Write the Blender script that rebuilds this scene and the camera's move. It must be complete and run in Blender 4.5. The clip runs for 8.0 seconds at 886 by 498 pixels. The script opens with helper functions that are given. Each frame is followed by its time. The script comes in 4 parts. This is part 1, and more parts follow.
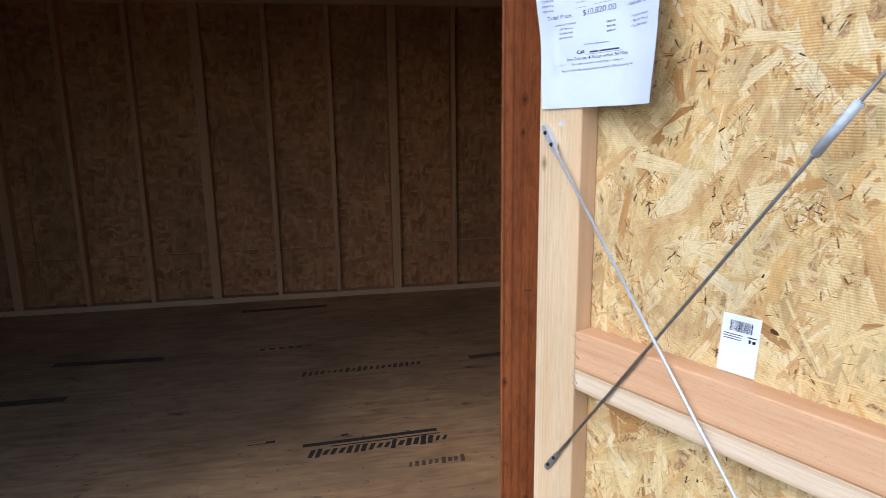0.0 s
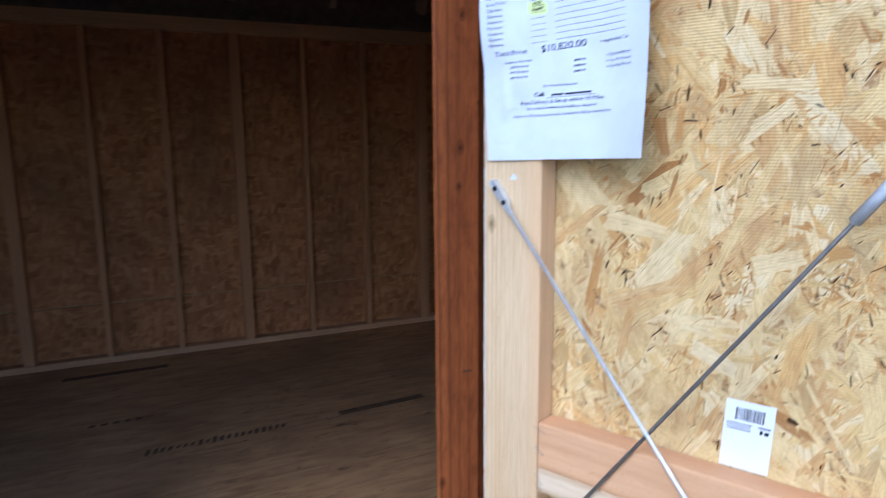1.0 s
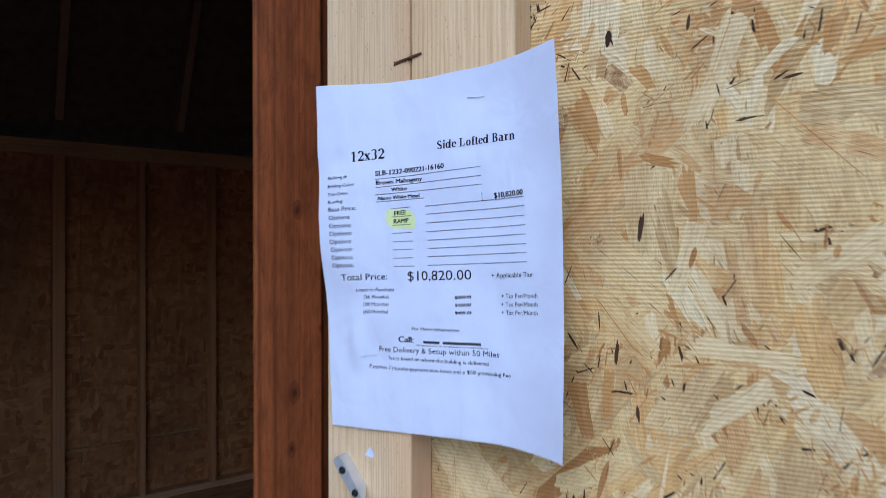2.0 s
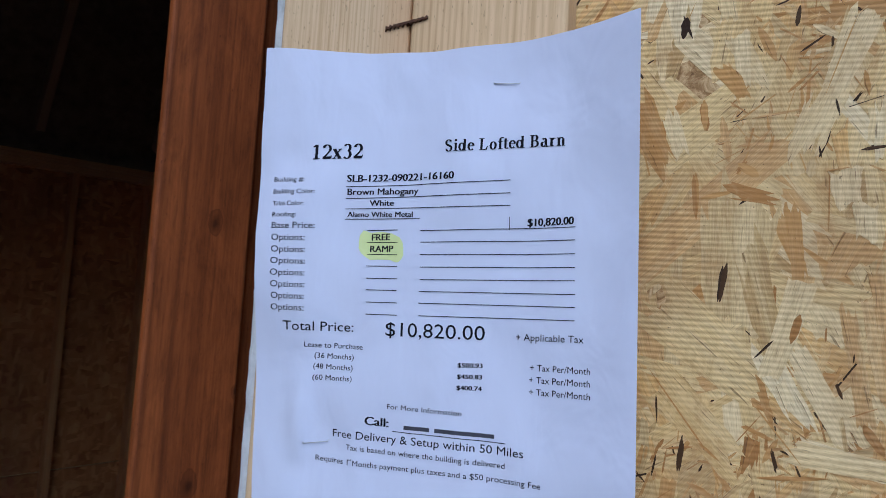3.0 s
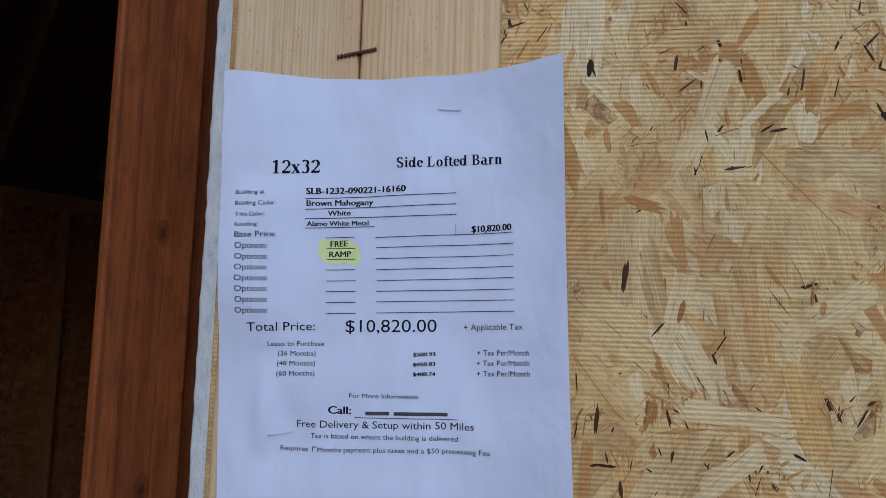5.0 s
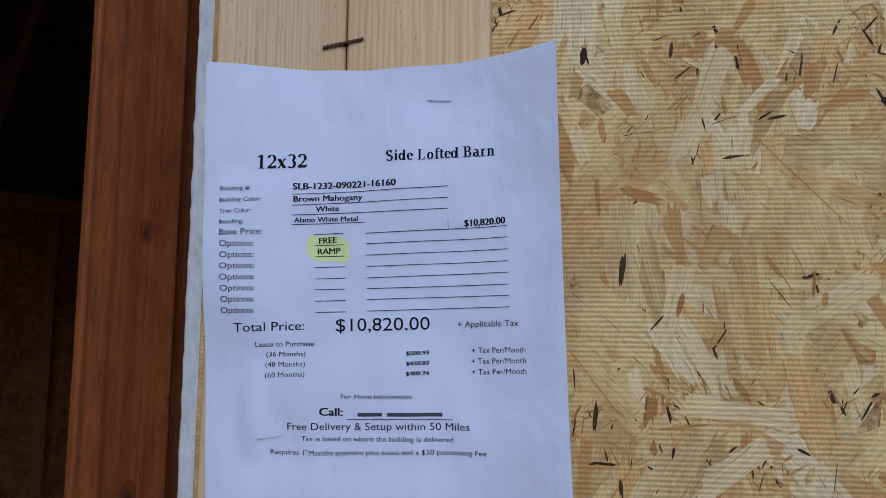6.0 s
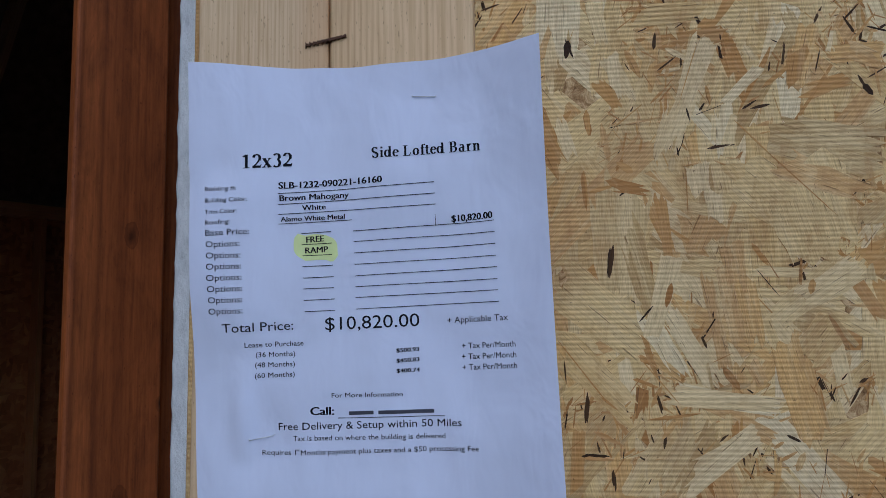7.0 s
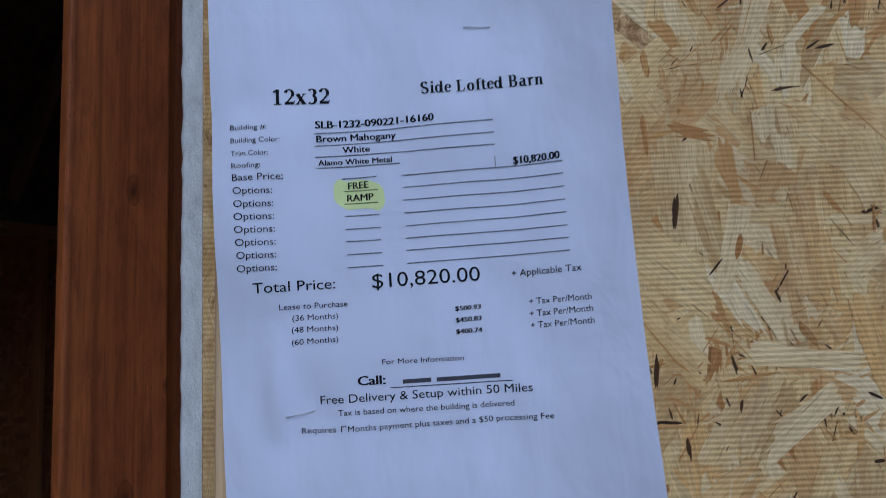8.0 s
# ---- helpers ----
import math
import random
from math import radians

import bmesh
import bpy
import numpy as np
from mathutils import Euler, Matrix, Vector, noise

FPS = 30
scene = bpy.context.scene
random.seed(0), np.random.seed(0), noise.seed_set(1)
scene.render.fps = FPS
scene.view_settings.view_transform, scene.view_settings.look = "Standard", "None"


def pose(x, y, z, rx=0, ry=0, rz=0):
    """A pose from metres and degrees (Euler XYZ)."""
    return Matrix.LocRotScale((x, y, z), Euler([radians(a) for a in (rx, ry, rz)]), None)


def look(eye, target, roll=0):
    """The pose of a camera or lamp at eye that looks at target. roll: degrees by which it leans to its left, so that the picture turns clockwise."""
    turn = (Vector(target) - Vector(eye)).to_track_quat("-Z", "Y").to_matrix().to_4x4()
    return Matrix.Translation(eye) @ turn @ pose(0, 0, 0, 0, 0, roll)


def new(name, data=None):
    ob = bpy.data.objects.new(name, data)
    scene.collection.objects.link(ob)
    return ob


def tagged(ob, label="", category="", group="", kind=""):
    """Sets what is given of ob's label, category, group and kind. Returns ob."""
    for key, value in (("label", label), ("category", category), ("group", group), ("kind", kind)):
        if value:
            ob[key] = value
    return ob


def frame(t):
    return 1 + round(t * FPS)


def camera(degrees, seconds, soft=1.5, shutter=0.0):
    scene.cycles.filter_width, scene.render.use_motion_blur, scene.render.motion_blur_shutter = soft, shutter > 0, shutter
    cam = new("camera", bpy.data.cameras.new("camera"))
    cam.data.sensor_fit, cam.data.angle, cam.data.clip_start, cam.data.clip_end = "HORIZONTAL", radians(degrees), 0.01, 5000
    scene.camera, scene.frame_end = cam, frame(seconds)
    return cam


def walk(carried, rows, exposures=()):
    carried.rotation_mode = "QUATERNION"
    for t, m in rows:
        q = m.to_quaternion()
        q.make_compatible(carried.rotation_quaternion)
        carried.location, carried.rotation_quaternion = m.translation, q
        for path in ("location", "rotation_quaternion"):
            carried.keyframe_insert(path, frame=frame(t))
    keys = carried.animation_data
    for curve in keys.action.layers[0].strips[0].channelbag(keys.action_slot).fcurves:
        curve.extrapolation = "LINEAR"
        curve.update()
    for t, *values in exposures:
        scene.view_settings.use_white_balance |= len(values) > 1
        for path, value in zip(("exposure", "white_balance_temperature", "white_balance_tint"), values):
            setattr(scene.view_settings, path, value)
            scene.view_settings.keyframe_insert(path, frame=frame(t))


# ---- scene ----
cam = camera(68.6, 8.0, soft=0.55, shutter=0.25)
PATH = [
    (0, (0.109, 0.047, 1.616), (-1.484, 1.182, 1.196), -0.8),
    (0.5, (0.011, 0.015, 1.609), (-1.578, 1.162, 1.208), -0.7),
    (1, (-0.122, 0.082, 1.639), (-1.399, 1.586, 1.31), -0.5),
    (1.5, (-0.194, 0.189, 1.693), (-1.198, 1.914, 1.575), -0.7),
    (2, (-0.261, 0.3, 1.76), (-1.212, 2.059, 1.77), -0.2),
    (2.2, (-0.287, 0.355, 1.763), (-1.251, 2.107, 1.797), 1.2),
    (3.3, (-0.408, 0.409, 1.762), (-0.88, 2.346, 1.922), 3.8),
    (3.5, (-0.404, 0.389, 1.758), (-0.822, 2.338, 1.92), 3.8),
    (4, (-0.414, 0.361, 1.755), (-0.738, 2.327, 1.929), 3.0),
    (4.5, (-0.43, 0.345, 1.752), (-0.669, 2.321, 1.945), 2.4),
    (6, (-0.432, 0.361, 1.751), (-0.621, 2.343, 1.937), 0.6),
    (6.5, (-0.43, 0.36, 1.749), (-0.606, 2.343, 1.938), -0.2),
    (7, (-0.43, 0.362, 1.75), (-0.593, 2.348, 1.929), -0.8),
    (7.5, (-0.453, 0.365, 1.744), (-0.573, 2.352, 1.938), -1.6),
    (8, (-0.495, 0.405, 1.72), (-0.491, 2.394, 1.936), -2.2),
]
LIGHT = [(0, 0.64, 5060, 10), (0.5, 0.64, 4800, 10), (1.0, 0.60, 4630, 10), (1.5, 0.15, 4610, 10), (2.0, 0.0, 4720, 10), (3.5, -0.45, 4990, 10), (4.5, -0.56, 5050, 10), (6.0, -0.58, 4990, 10), (6.6, -0.75, 4960, 10), (8.0, -0.80, 4780, 10)]
walk(cam, [(t, look(eye, target, roll)) for t, eye, target, roll in PATH], LIGHT)

# ---- daylight ----
world = bpy.data.worlds.new("overcast_sky")
scene.world = world
world.use_nodes = True
wn = world.node_tree.nodes
sky = wn.new("ShaderNodeTexSky")
sky.sky_type, sky.sun_disc = "NISHITA", False
sky.sun_elevation, sky.sun_rotation = radians(42), radians(170)
sky.air_density, sky.dust_density = 1.0, 2.5
world.node_tree.links.new(sky.outputs[0], wn["Background"].inputs[0])
wn["Background"].inputs[1].default_value = 0.18
sun = new("sun", bpy.data.lights.new("sun", "SUN"))
sun.data.energy, sun.data.angle, sun.data.color = 0.65, radians(30), (1.0, 0.98, 0.95)
sun.matrix_world = look((0.9, -5.0, 5.2), (0, 0, 0.5))


# ---- materials ----
class Mat:
    """A node material with short calls for its nodes."""

    def __init__(self, name, rough=0.7, metal=0.0, gloss=0.5):
        self.m = bpy.data.materials.new(name)
        self.m.use_nodes = True
        self.t = self.m.node_tree
        self.b = self.t.nodes["Principled BSDF"]
        self.b.inputs["Roughness"].default_value = rough
        self.b.inputs["Metallic"].default_value = metal
        self.b.inputs["Specular IOR Level"].default_value = gloss

    def node(self, kind, **inputs):
        n = self.t.nodes.new(kind)
        for k, v in inputs.items():
            self.put(v, n.inputs[k.replace("_", " ")])
        return n

    def put(self, v, socket):
        if isinstance(v, bpy.types.NodeSocket):
            self.t.links.new(v, socket)
        else:
            socket.default_value = v

    def coords(self, scale=(1, 1, 1), rot=(0, 0, 0)):
        c = self.node("ShaderNodeTexCoord")
        m = self.node("ShaderNodeMapping", Vector=c.outputs["Object"], Scale=scale, Rotation=[radians(a) for a in rot])
        return m.outputs[0]

    def noise(self, vec, scale, detail=4.0, rough=0.55, distort=0.0):
        return self.node("ShaderNodeTexNoise", Vector=vec, Scale=scale, Detail=detail, Roughness=rough, Distortion=distort).outputs[0]

    def wave(self, vec, scale, distort=0.0, detail=2.0, direction="X", dscale=1.0):
        n = self.node("ShaderNodeTexWave", Vector=vec, Scale=scale, Distortion=distort, Detail=detail)
        n.inputs["Detail Scale"].default_value = dscale
        n.wave_type, n.bands_direction = "BANDS", direction
        return n.outputs[1]

    def ramp(self, fac, *stops):
        n = self.node("ShaderNodeValToRGB", Fac=fac)
        e = n.color_ramp.elements
        while len(e) < len(stops):
            e.new(0.5)
        for k, (at, col) in zip(e, stops):
            k.position = at
            k.color = (*col, 1) if isinstance(col, tuple) else (col, col, col, 1)
        return n.outputs[0]

    def mix(self, fac, a, b, mode="MIX"):
        n = self.t.nodes.new("ShaderNodeMix")
        n.data_type, n.blend_type = "RGBA", mode
        for v, i in ((fac, 0), (a, 6), (b, 7)):
            self.put((*v, 1) if isinstance(v, tuple) and len(v) == 3 else v, n.inputs[i])
        return n.outputs[2]

    def math(self, op, a, b=0.0, clamp=False):
        n = self.t.nodes.new("ShaderNodeMath")
        n.operation, n.use_clamp = op, clamp
        self.put(a, n.inputs[0]), self.put(b, n.inputs[1])
        return n.outputs[0]

    def bump(self, height, strength=0.3, dist=0.002):
        n = self.node("ShaderNodeBump", Height=height, Strength=strength, Distance=dist)
        old = self.b.inputs["Normal"]
        if old.is_linked:
            self.t.links.new(old.links[0].from_socket, n.inputs["Normal"])
        self.t.links.new(n.outputs[0], old)

    def color(self, v):
        self.put((*v, 1) if isinstance(v, tuple) else v, self.b.inputs["Base Color"])
        return self


def sawn(name, pale, dark, axis="Z", pink=None, rings=170.0, rough=0.62, shift=0.0, across=None, ringed=0.62):
    """Sawn softwood: growth rings and pores drawn out along the board's axis."""
    k = Mat(name, rough, 0.0, 0.15)
    sc = {"Z": (1, 1, 0.035), "X": (0.035, 1, 1)}[axis]
    across = across or {"Z": "X", "X": "Z"}[axis]
    v = k.coords(sc)
    wob = k.noise(k.coords({"Z": (1, 1, 0.25), "X": (0.25, 1, 1)}[axis]), 9.0, 2.0)
    spread = k.noise(v, 7.0 + shift, 1.0)
    w = k.wave(v, rings / 6.28, 2.2, 2.0, across, 0.5)
    w2 = k.wave(v, rings / 2.4, 3.0, 2.0, across, 0.8)
    fine = k.noise(v, 600.0, 4.0, 0.65)
    broad = k.noise(v, 26.0, 2.0)
    lines = k.mix(k.ramp(spread, (0.44, 0.0), (0.54, 1.0)), k.math("POWER", w, 4.0), k.math("POWER", w2, 3.0))
    lines = k.math("MULTIPLY", lines, k.ramp(broad, (0.36, 0.35), (0.62, 1.0)))
    c = k.mix(k.math("MULTIPLY", lines, ringed), pale, dark)
    c = k.mix(k.ramp(fine, (0.42, 0.0), (0.72, 0.45)), c, dark)
    if pink:
        c = k.mix(k.ramp(k.noise(v, 14.0 + shift, 2.0), (0.45, 0.0), (0.62, 0.7)), c, pink)
    c = k.mix(k.ramp(wob, (0.35, 0.0), (0.8, 0.3)), c, tuple(0.8 * a for a in dark))
    specks = k.ramp(k.noise(k.coords({"Z": (1, 1, 0.3), "X": (0.3, 1, 1)}[axis]), 900.0, 1.0), (0.70, 0.0), (0.76, 0.5))
    c = k.mix(specks, c, tuple(0.45 * a for a in dark))
    k.color(c)
    k.bump(k.math("ADD", fine, k.math("MULTIPLY", w, 0.5)), 0.22, 0.0006)
    return k


def lumber(name, pale, dark, axis="Z", **more):
    return sawn(name, pale, dark, axis, **more).m


def knot_lumber(name, pale, dark, knots, axis="Z", mottle=0.0, **more):
    """Lumber with round knots at given places."""
    k = sawn(name, pale, dark, axis, **more)
    base = k.b.inputs["Base Color"].links[0].from_socket
    for x, y, z, r in knots:
        c = k.node("ShaderNodeTexCoord").outputs["Object"]
        mp = k.node("ShaderNodeMapping", Vector=c, Location=(-x / r, -y / r, -z / (1.8 * r)), Scale=(1 / r, 1 / r, 1 / (1.8 * r)))
        warp = k.node("ShaderNodeVectorMath", Vector=mp.outputs[0])
        warp.operation = "LENGTH"
        d = k.math("ADD", warp.outputs["Value"], k.math("MULTIPLY", k.noise(k.coords(), 160.0, 3.0), 0.5))
        base = k.mix(k.ramp(d, (0.35, 0.85), (1.15, 0.0)), base, tuple(0.42 * a for a in dark))
        base = k.mix(k.ramp(d, (0.75, 0.0), (0.95, 0.4), (1.3, 0.0)), base, tuple(0.7 * a for a in dark))
    if mottle:
        base = k.mix(k.ramp(k.noise(k.coords((1, 1, 0.30)), 48.0, 6.0, 0.75, 0.8), (0.44, 0.0), (0.70, mottle)), base, dark)
        base = k.mix(k.ramp(k.noise(k.coords((1, 1, 0.12)), 260.0, 4.0, 0.7), (0.50, 0.0), (0.72, 0.8 * mottle)), base, tuple(0.6 * a for a in dark))
    k.color(base)
    return k.m


def strand_material(name, tones, grain=0.30, ridge=0.6, dirt=0.25, bleach=1.0):
    """One wood strand of oriented strand board: grain along its length, pressed screen lines across the panel."""
    k = Mat(name, 0.72, 0.0, 0.15)
    uv = k.node("ShaderNodeUVMap").outputs[0]
    g = k.noise(k.node("ShaderNodeMapping", Vector=uv, Scale=(22, 420, 1)).outputs[0], 1.0, 5.0, 0.7)
    g2 = k.noise(k.node("ShaderNodeMapping", Vector=uv, Scale=(6, 75, 1)).outputs[0], 1.0, 3.0, 0.6)
    crack = k.noise(k.node("ShaderNodeMapping", Vector=uv, Scale=(45, 700, 1)).outputs[0], 1.0, 2.0, 0.5, 0.4)
    geo = k.node("ShaderNodeNewGeometry")
    rnd = k.math("FRACT", k.math("ADD", geo.outputs["Random Per Island"], k.node("ShaderNodeObjectInfo").outputs["Random"]))
    n = len(tones)
    c = k.ramp(rnd, *[((i + 0.5) / n, t) for i, t in enumerate(tones)])
    c = k.mix(k.ramp(g, (0.43, 0.0), (0.76, grain * bleach)), c, (0.27, 0.145, 0.05))
    c = k.mix(k.ramp(g2, (0.30, 0.40 * bleach), (0.50, 0.0)), c, (0.82, 0.66, 0.36))
    c = k.mix(k.ramp(g2, (0.56, 0.0), (0.76, 0.40 * bleach)), c, (0.46, 0.28, 0.12))
    pos = k.coords()
    c = k.mix(k.ramp(k.noise(pos, 17.0, 6.0, 0.65), (0.48, 0.0), (0.70, 1.3 * dirt * bleach)), c, (0.36, 0.21, 0.085))
    stain = k.noise(k.coords((1, 1, 0.45)), 62.0, 6.0, 0.72, 0.6)
    c = k.mix(k.ramp(stain, (0.52, 0.0), (0.74, 1.6 * dirt * bleach)), c, (0.38, 0.195, 0.056))
    c = k.mix(k.ramp(stain, (0.28, 0.55 * bleach), (0.46, 0.0)), c, (0.86, 0.67, 0.33))
    c = k.mix(k.ramp(crack, (0.655, 0.0), (0.71, 0.65)), c, (0.12, 0.062, 0.024))
    c = k.mix(k.ramp(k.noise(pos, 360.0, 2.0), (0.73, 0.0), (0.76, 0.6)), c, (0.08, 0.04, 0.014))
    # pressed screen lines, their groove shading also painted in as brown
    wave = k.wave(pos, 2 * math.pi / 0.0031 / 20.0, 0.55, 2.0, "Z", 3.0)
    mask = k.math("MULTIPLY", k.ramp(k.noise(pos, 9.0, 3.0, 0.6), (0.34, 0.25), (0.56, 1.0)), ridge)
    lines = k.math("MULTIPLY", k.ramp(wave, (0.10, 0.0), (0.95, 1.0)), mask)
    c = k.mix(k.math("MULTIPLY", lines, 0.16 * bleach), c, (0.33, 0.18, 0.06))
    fibre = k.noise(k.node("ShaderNodeMapping", Vector=uv, Scale=(130, 1500, 1)).outputs[0], 1.0, 3.0, 0.7)
    c = k.mix(k.ramp(fibre, (0.50, 0.0), (0.78, 0.55 * bleach)), c, (0.25, 0.135, 0.05))
    c = k.mix(k.ramp(fibre, (0.24, 0.35 * bleach), (0.44, 0.0)), c, (0.84, 0.68, 0.38))
    k.color(c)
    k.bump(k.math("ADD", g, k.math("MULTIPLY", crack, 0.7)), 0.6, 0.0006)
    k.bump(k.math("SUBTRACT", 1.0, lines), 0.55, 0.0007)
    k.bump(stain, 0.35, 0.0008)
    return k.m


PALE = strand_material("strand_pale", [(0.780, 0.591, 0.267), (0.743, 0.539, 0.221), (0.808, 0.642, 0.336)], 0.46, 0.75, 0.40)
YELLOW = strand_material("strand_yellow", [(0.743, 0.530, 0.216), (0.696, 0.479, 0.184), (0.761, 0.563, 0.244)], 0.48, 1.0, 0.45)
TAN = strand_material("strand_tan", [(0.66, 0.415, 0.160), (0.60, 0.360, 0.130), (0.71, 0.440, 0.150)], 0.50, 0.95, 0.40)
GREY = strand_material("strand_weathered", [(0.592, 0.409, 0.166), (0.658, 0.484, 0.216), (0.526, 0.358, 0.138)], 0.6, 0.95, 0.40)
BROWN = strand_material("strand_brown", [(0.46, 0.235, 0.065), (0.55, 0.31, 0.095), (0.36, 0.17, 0.045)], 0.6, 0.95, 0.45, 0.4)
# near-black, for dark slivers and for shade painted on strand edges
DARK = strand_material("strand_dark", [(0.030, 0.015, 0.007), (0.060, 0.030, 0.012)], 0.4, 0.2, 0.3, 0.05)
CREAM = strand_material("strand_cream", [(0.790, 0.625, 0.327), (0.771, 0.591, 0.281), (0.808, 0.670, 0.382)], 0.44, 0.75, 0.28)
STRANDS = {"C": CREAM, "P": PALE, "Y": YELLOW, "T": TAN, "G": GREY, "B": BROWN, "D": DARK}


def board_core():
    """The body of a strand board: mixed chips with dark voids, seen between strands and on its edges."""
    k = Mat("strand_board_core", 0.8, 0.0, 0.1)
    v = k.coords((1, 1, 1))
    n = k.noise(v, 95.0, 6.0, 0.7, 1.5)
    c = k.ramp(n, (0.30, (0.09, 0.045, 0.018)), (0.45, (0.34, 0.20, 0.08)), (0.58, (0.58, 0.40, 0.19)), (0.75, (0.70, 0.54, 0.30)))
    k.color(c)
    k.bump(n, 0.8, 0.002)
    return k.m


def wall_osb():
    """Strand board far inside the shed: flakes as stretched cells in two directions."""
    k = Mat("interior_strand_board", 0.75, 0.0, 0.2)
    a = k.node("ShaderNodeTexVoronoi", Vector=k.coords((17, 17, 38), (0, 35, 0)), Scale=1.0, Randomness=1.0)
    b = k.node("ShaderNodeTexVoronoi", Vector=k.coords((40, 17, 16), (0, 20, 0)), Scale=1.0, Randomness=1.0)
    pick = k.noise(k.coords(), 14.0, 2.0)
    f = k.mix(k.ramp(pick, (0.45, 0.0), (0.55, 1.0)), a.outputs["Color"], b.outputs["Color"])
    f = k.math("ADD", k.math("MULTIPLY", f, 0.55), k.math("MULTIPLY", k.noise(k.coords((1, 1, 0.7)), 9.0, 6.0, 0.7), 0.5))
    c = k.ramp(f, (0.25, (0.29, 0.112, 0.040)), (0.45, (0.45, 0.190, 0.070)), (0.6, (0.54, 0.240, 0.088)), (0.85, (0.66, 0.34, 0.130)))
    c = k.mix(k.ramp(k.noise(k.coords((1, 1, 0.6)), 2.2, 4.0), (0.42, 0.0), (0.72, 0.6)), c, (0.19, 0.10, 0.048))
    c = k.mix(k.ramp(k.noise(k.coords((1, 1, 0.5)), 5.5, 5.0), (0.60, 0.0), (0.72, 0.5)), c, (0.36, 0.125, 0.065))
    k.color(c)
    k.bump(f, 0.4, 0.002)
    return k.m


def subfloor():
    """Water-resistant floor board: flat brown, drawn-out chips along the sheet, foot dirt."""
    k = Mat("subfloor_board", 0.62)
    n = k.noise(k.coords((1.6, 8, 6)), 3.0, 5.0, 0.6, 0.9)
    c = k.ramp(n, (0.30, (0.38, 0.205, 0.085)), (0.5, (0.57, 0.325, 0.140)), (0.70, (0.68, 0.415, 0.190)))
    c = k.mix(k.ramp(k.noise(k.coords(), 1.7, 4.0), (0.42, 0.0), (0.72, 0.55)), c, (0.16, 0.098, 0.055))
    c = k.mix(k.ramp(k.noise(k.coords((1, 2.2, 1)), 8.0, 5.0, 0.6, 0.5), (0.63, 0.0), (0.72, 0.75)), c, (0.08, 0.046, 0.025))
    c = k.mix(k.ramp(k.noise(k.coords((1, 1.6, 1)), 26.0, 3.0), (0.68, 0.0), (0.73, 0.8)), c, (0.05, 0.03, 0.017))
    k.color(c)
    k.bump(n, 0.25, 0.001)
    return k.m


STUD = knot_lumber("pale_framing_lumber", (0.78, 0.595, 0.355), (0.45, 0.255, 0.10), [(-0.603, 0.744, 1.535, 0.009)], rings=300.0, pink=(0.70, 0.45, 0.235))
BLOCK = lumber("yellow_framing_lumber", (0.77, 0.56, 0.31), (0.47, 0.275, 0.115), rings=200.0, shift=3.0)
RAIL = lumber("pink_framing_lumber", (0.70, 0.42, 0.22), (0.50, 0.25, 0.10), "X", rings=60.0)
SAP = lumber("sapwood_edge", (0.76, 0.60, 0.40), (0.50, 0.32, 0.16), "X", rings=70.0)
INNER = lumber("interior_framing_lumber", (0.64, 0.330, 0.145), (0.38, 0.18, 0.075), rings=110.0)
# darker copy of the framing lumber, roof shade put into its colour
RAFTER = lumber("shaded_rafter_lumber", (0.36, 0.23, 0.15), (0.20, 0.12, 0.07))
INNER_X = lumber("interior_plate_lumber", (0.66, 0.40, 0.20), (0.40, 0.22, 0.10), "X", rings=110.0)
JAMB = knot_lumber("mahogany_stained_wood", (0.33, 0.096, 0.022), (0.055, 0.014, 0.0045), [(-0.019, 0, 1.630, 0.008), (-0.022, 0, 1.578, 0.006), (0.008, 0, 1.688, 0.004), (-0.016, 0, 1.80, 0.007), (-0.050, 0, 1.155, 0.008), (-0.01, 0, 0.92, 0.010)], rings=130.0, ringed=0.65, mottle=0.5, pink=(0.165, 0.045, 0.011), rough=0.6, across="X")
CORE, WALL_OSB, SUBFLOOR = board_core(), wall_osb(), subfloor()


def plain(name, col, rough=0.6, metal=0.0, vary=0.12, scale=40.0, bump=0.15, dist=0.0006, gloss=0.4):
    k = Mat(name, rough, metal, gloss)
    n = k.noise(k.coords(), scale, 5.0, 0.6)
    k.color(k.mix(k.ramp(n, (0.35, 0.0), (0.75, 1.0)), tuple(a * (1 + vary) for a in col), tuple(a * (1 - vary) for a in col)))
    k.bump(n, bump, dist)
    return k.m


def trim_paint():
    """White paint over rough-sawn board: pits and a grey, scuffed edge."""
    k = Mat("white_trim_paint", 0.75)
    n = k.noise(k.coords((1, 1, 0.5)), 120.0, 6.0, 0.7)
    pits = k.noise(k.coords((1, 1, 0.7)), 700.0, 3.0, 0.7)
    c = k.ramp(n, (0.28, (0.46, 0.49, 0.49)), (0.42, (0.60, 0.63, 0.63)), (0.62, (0.71, 0.74, 0.74)))
    c = k.mix(k.ramp(pits, (0.62, 0.0), (0.74, 0.5)), c, (0.30, 0.28, 0.25))
    k.color(c)
    k.bump(n, 0.8, 0.002)
    k.bump(pits, 0.6, 0.0008)
    return k.m


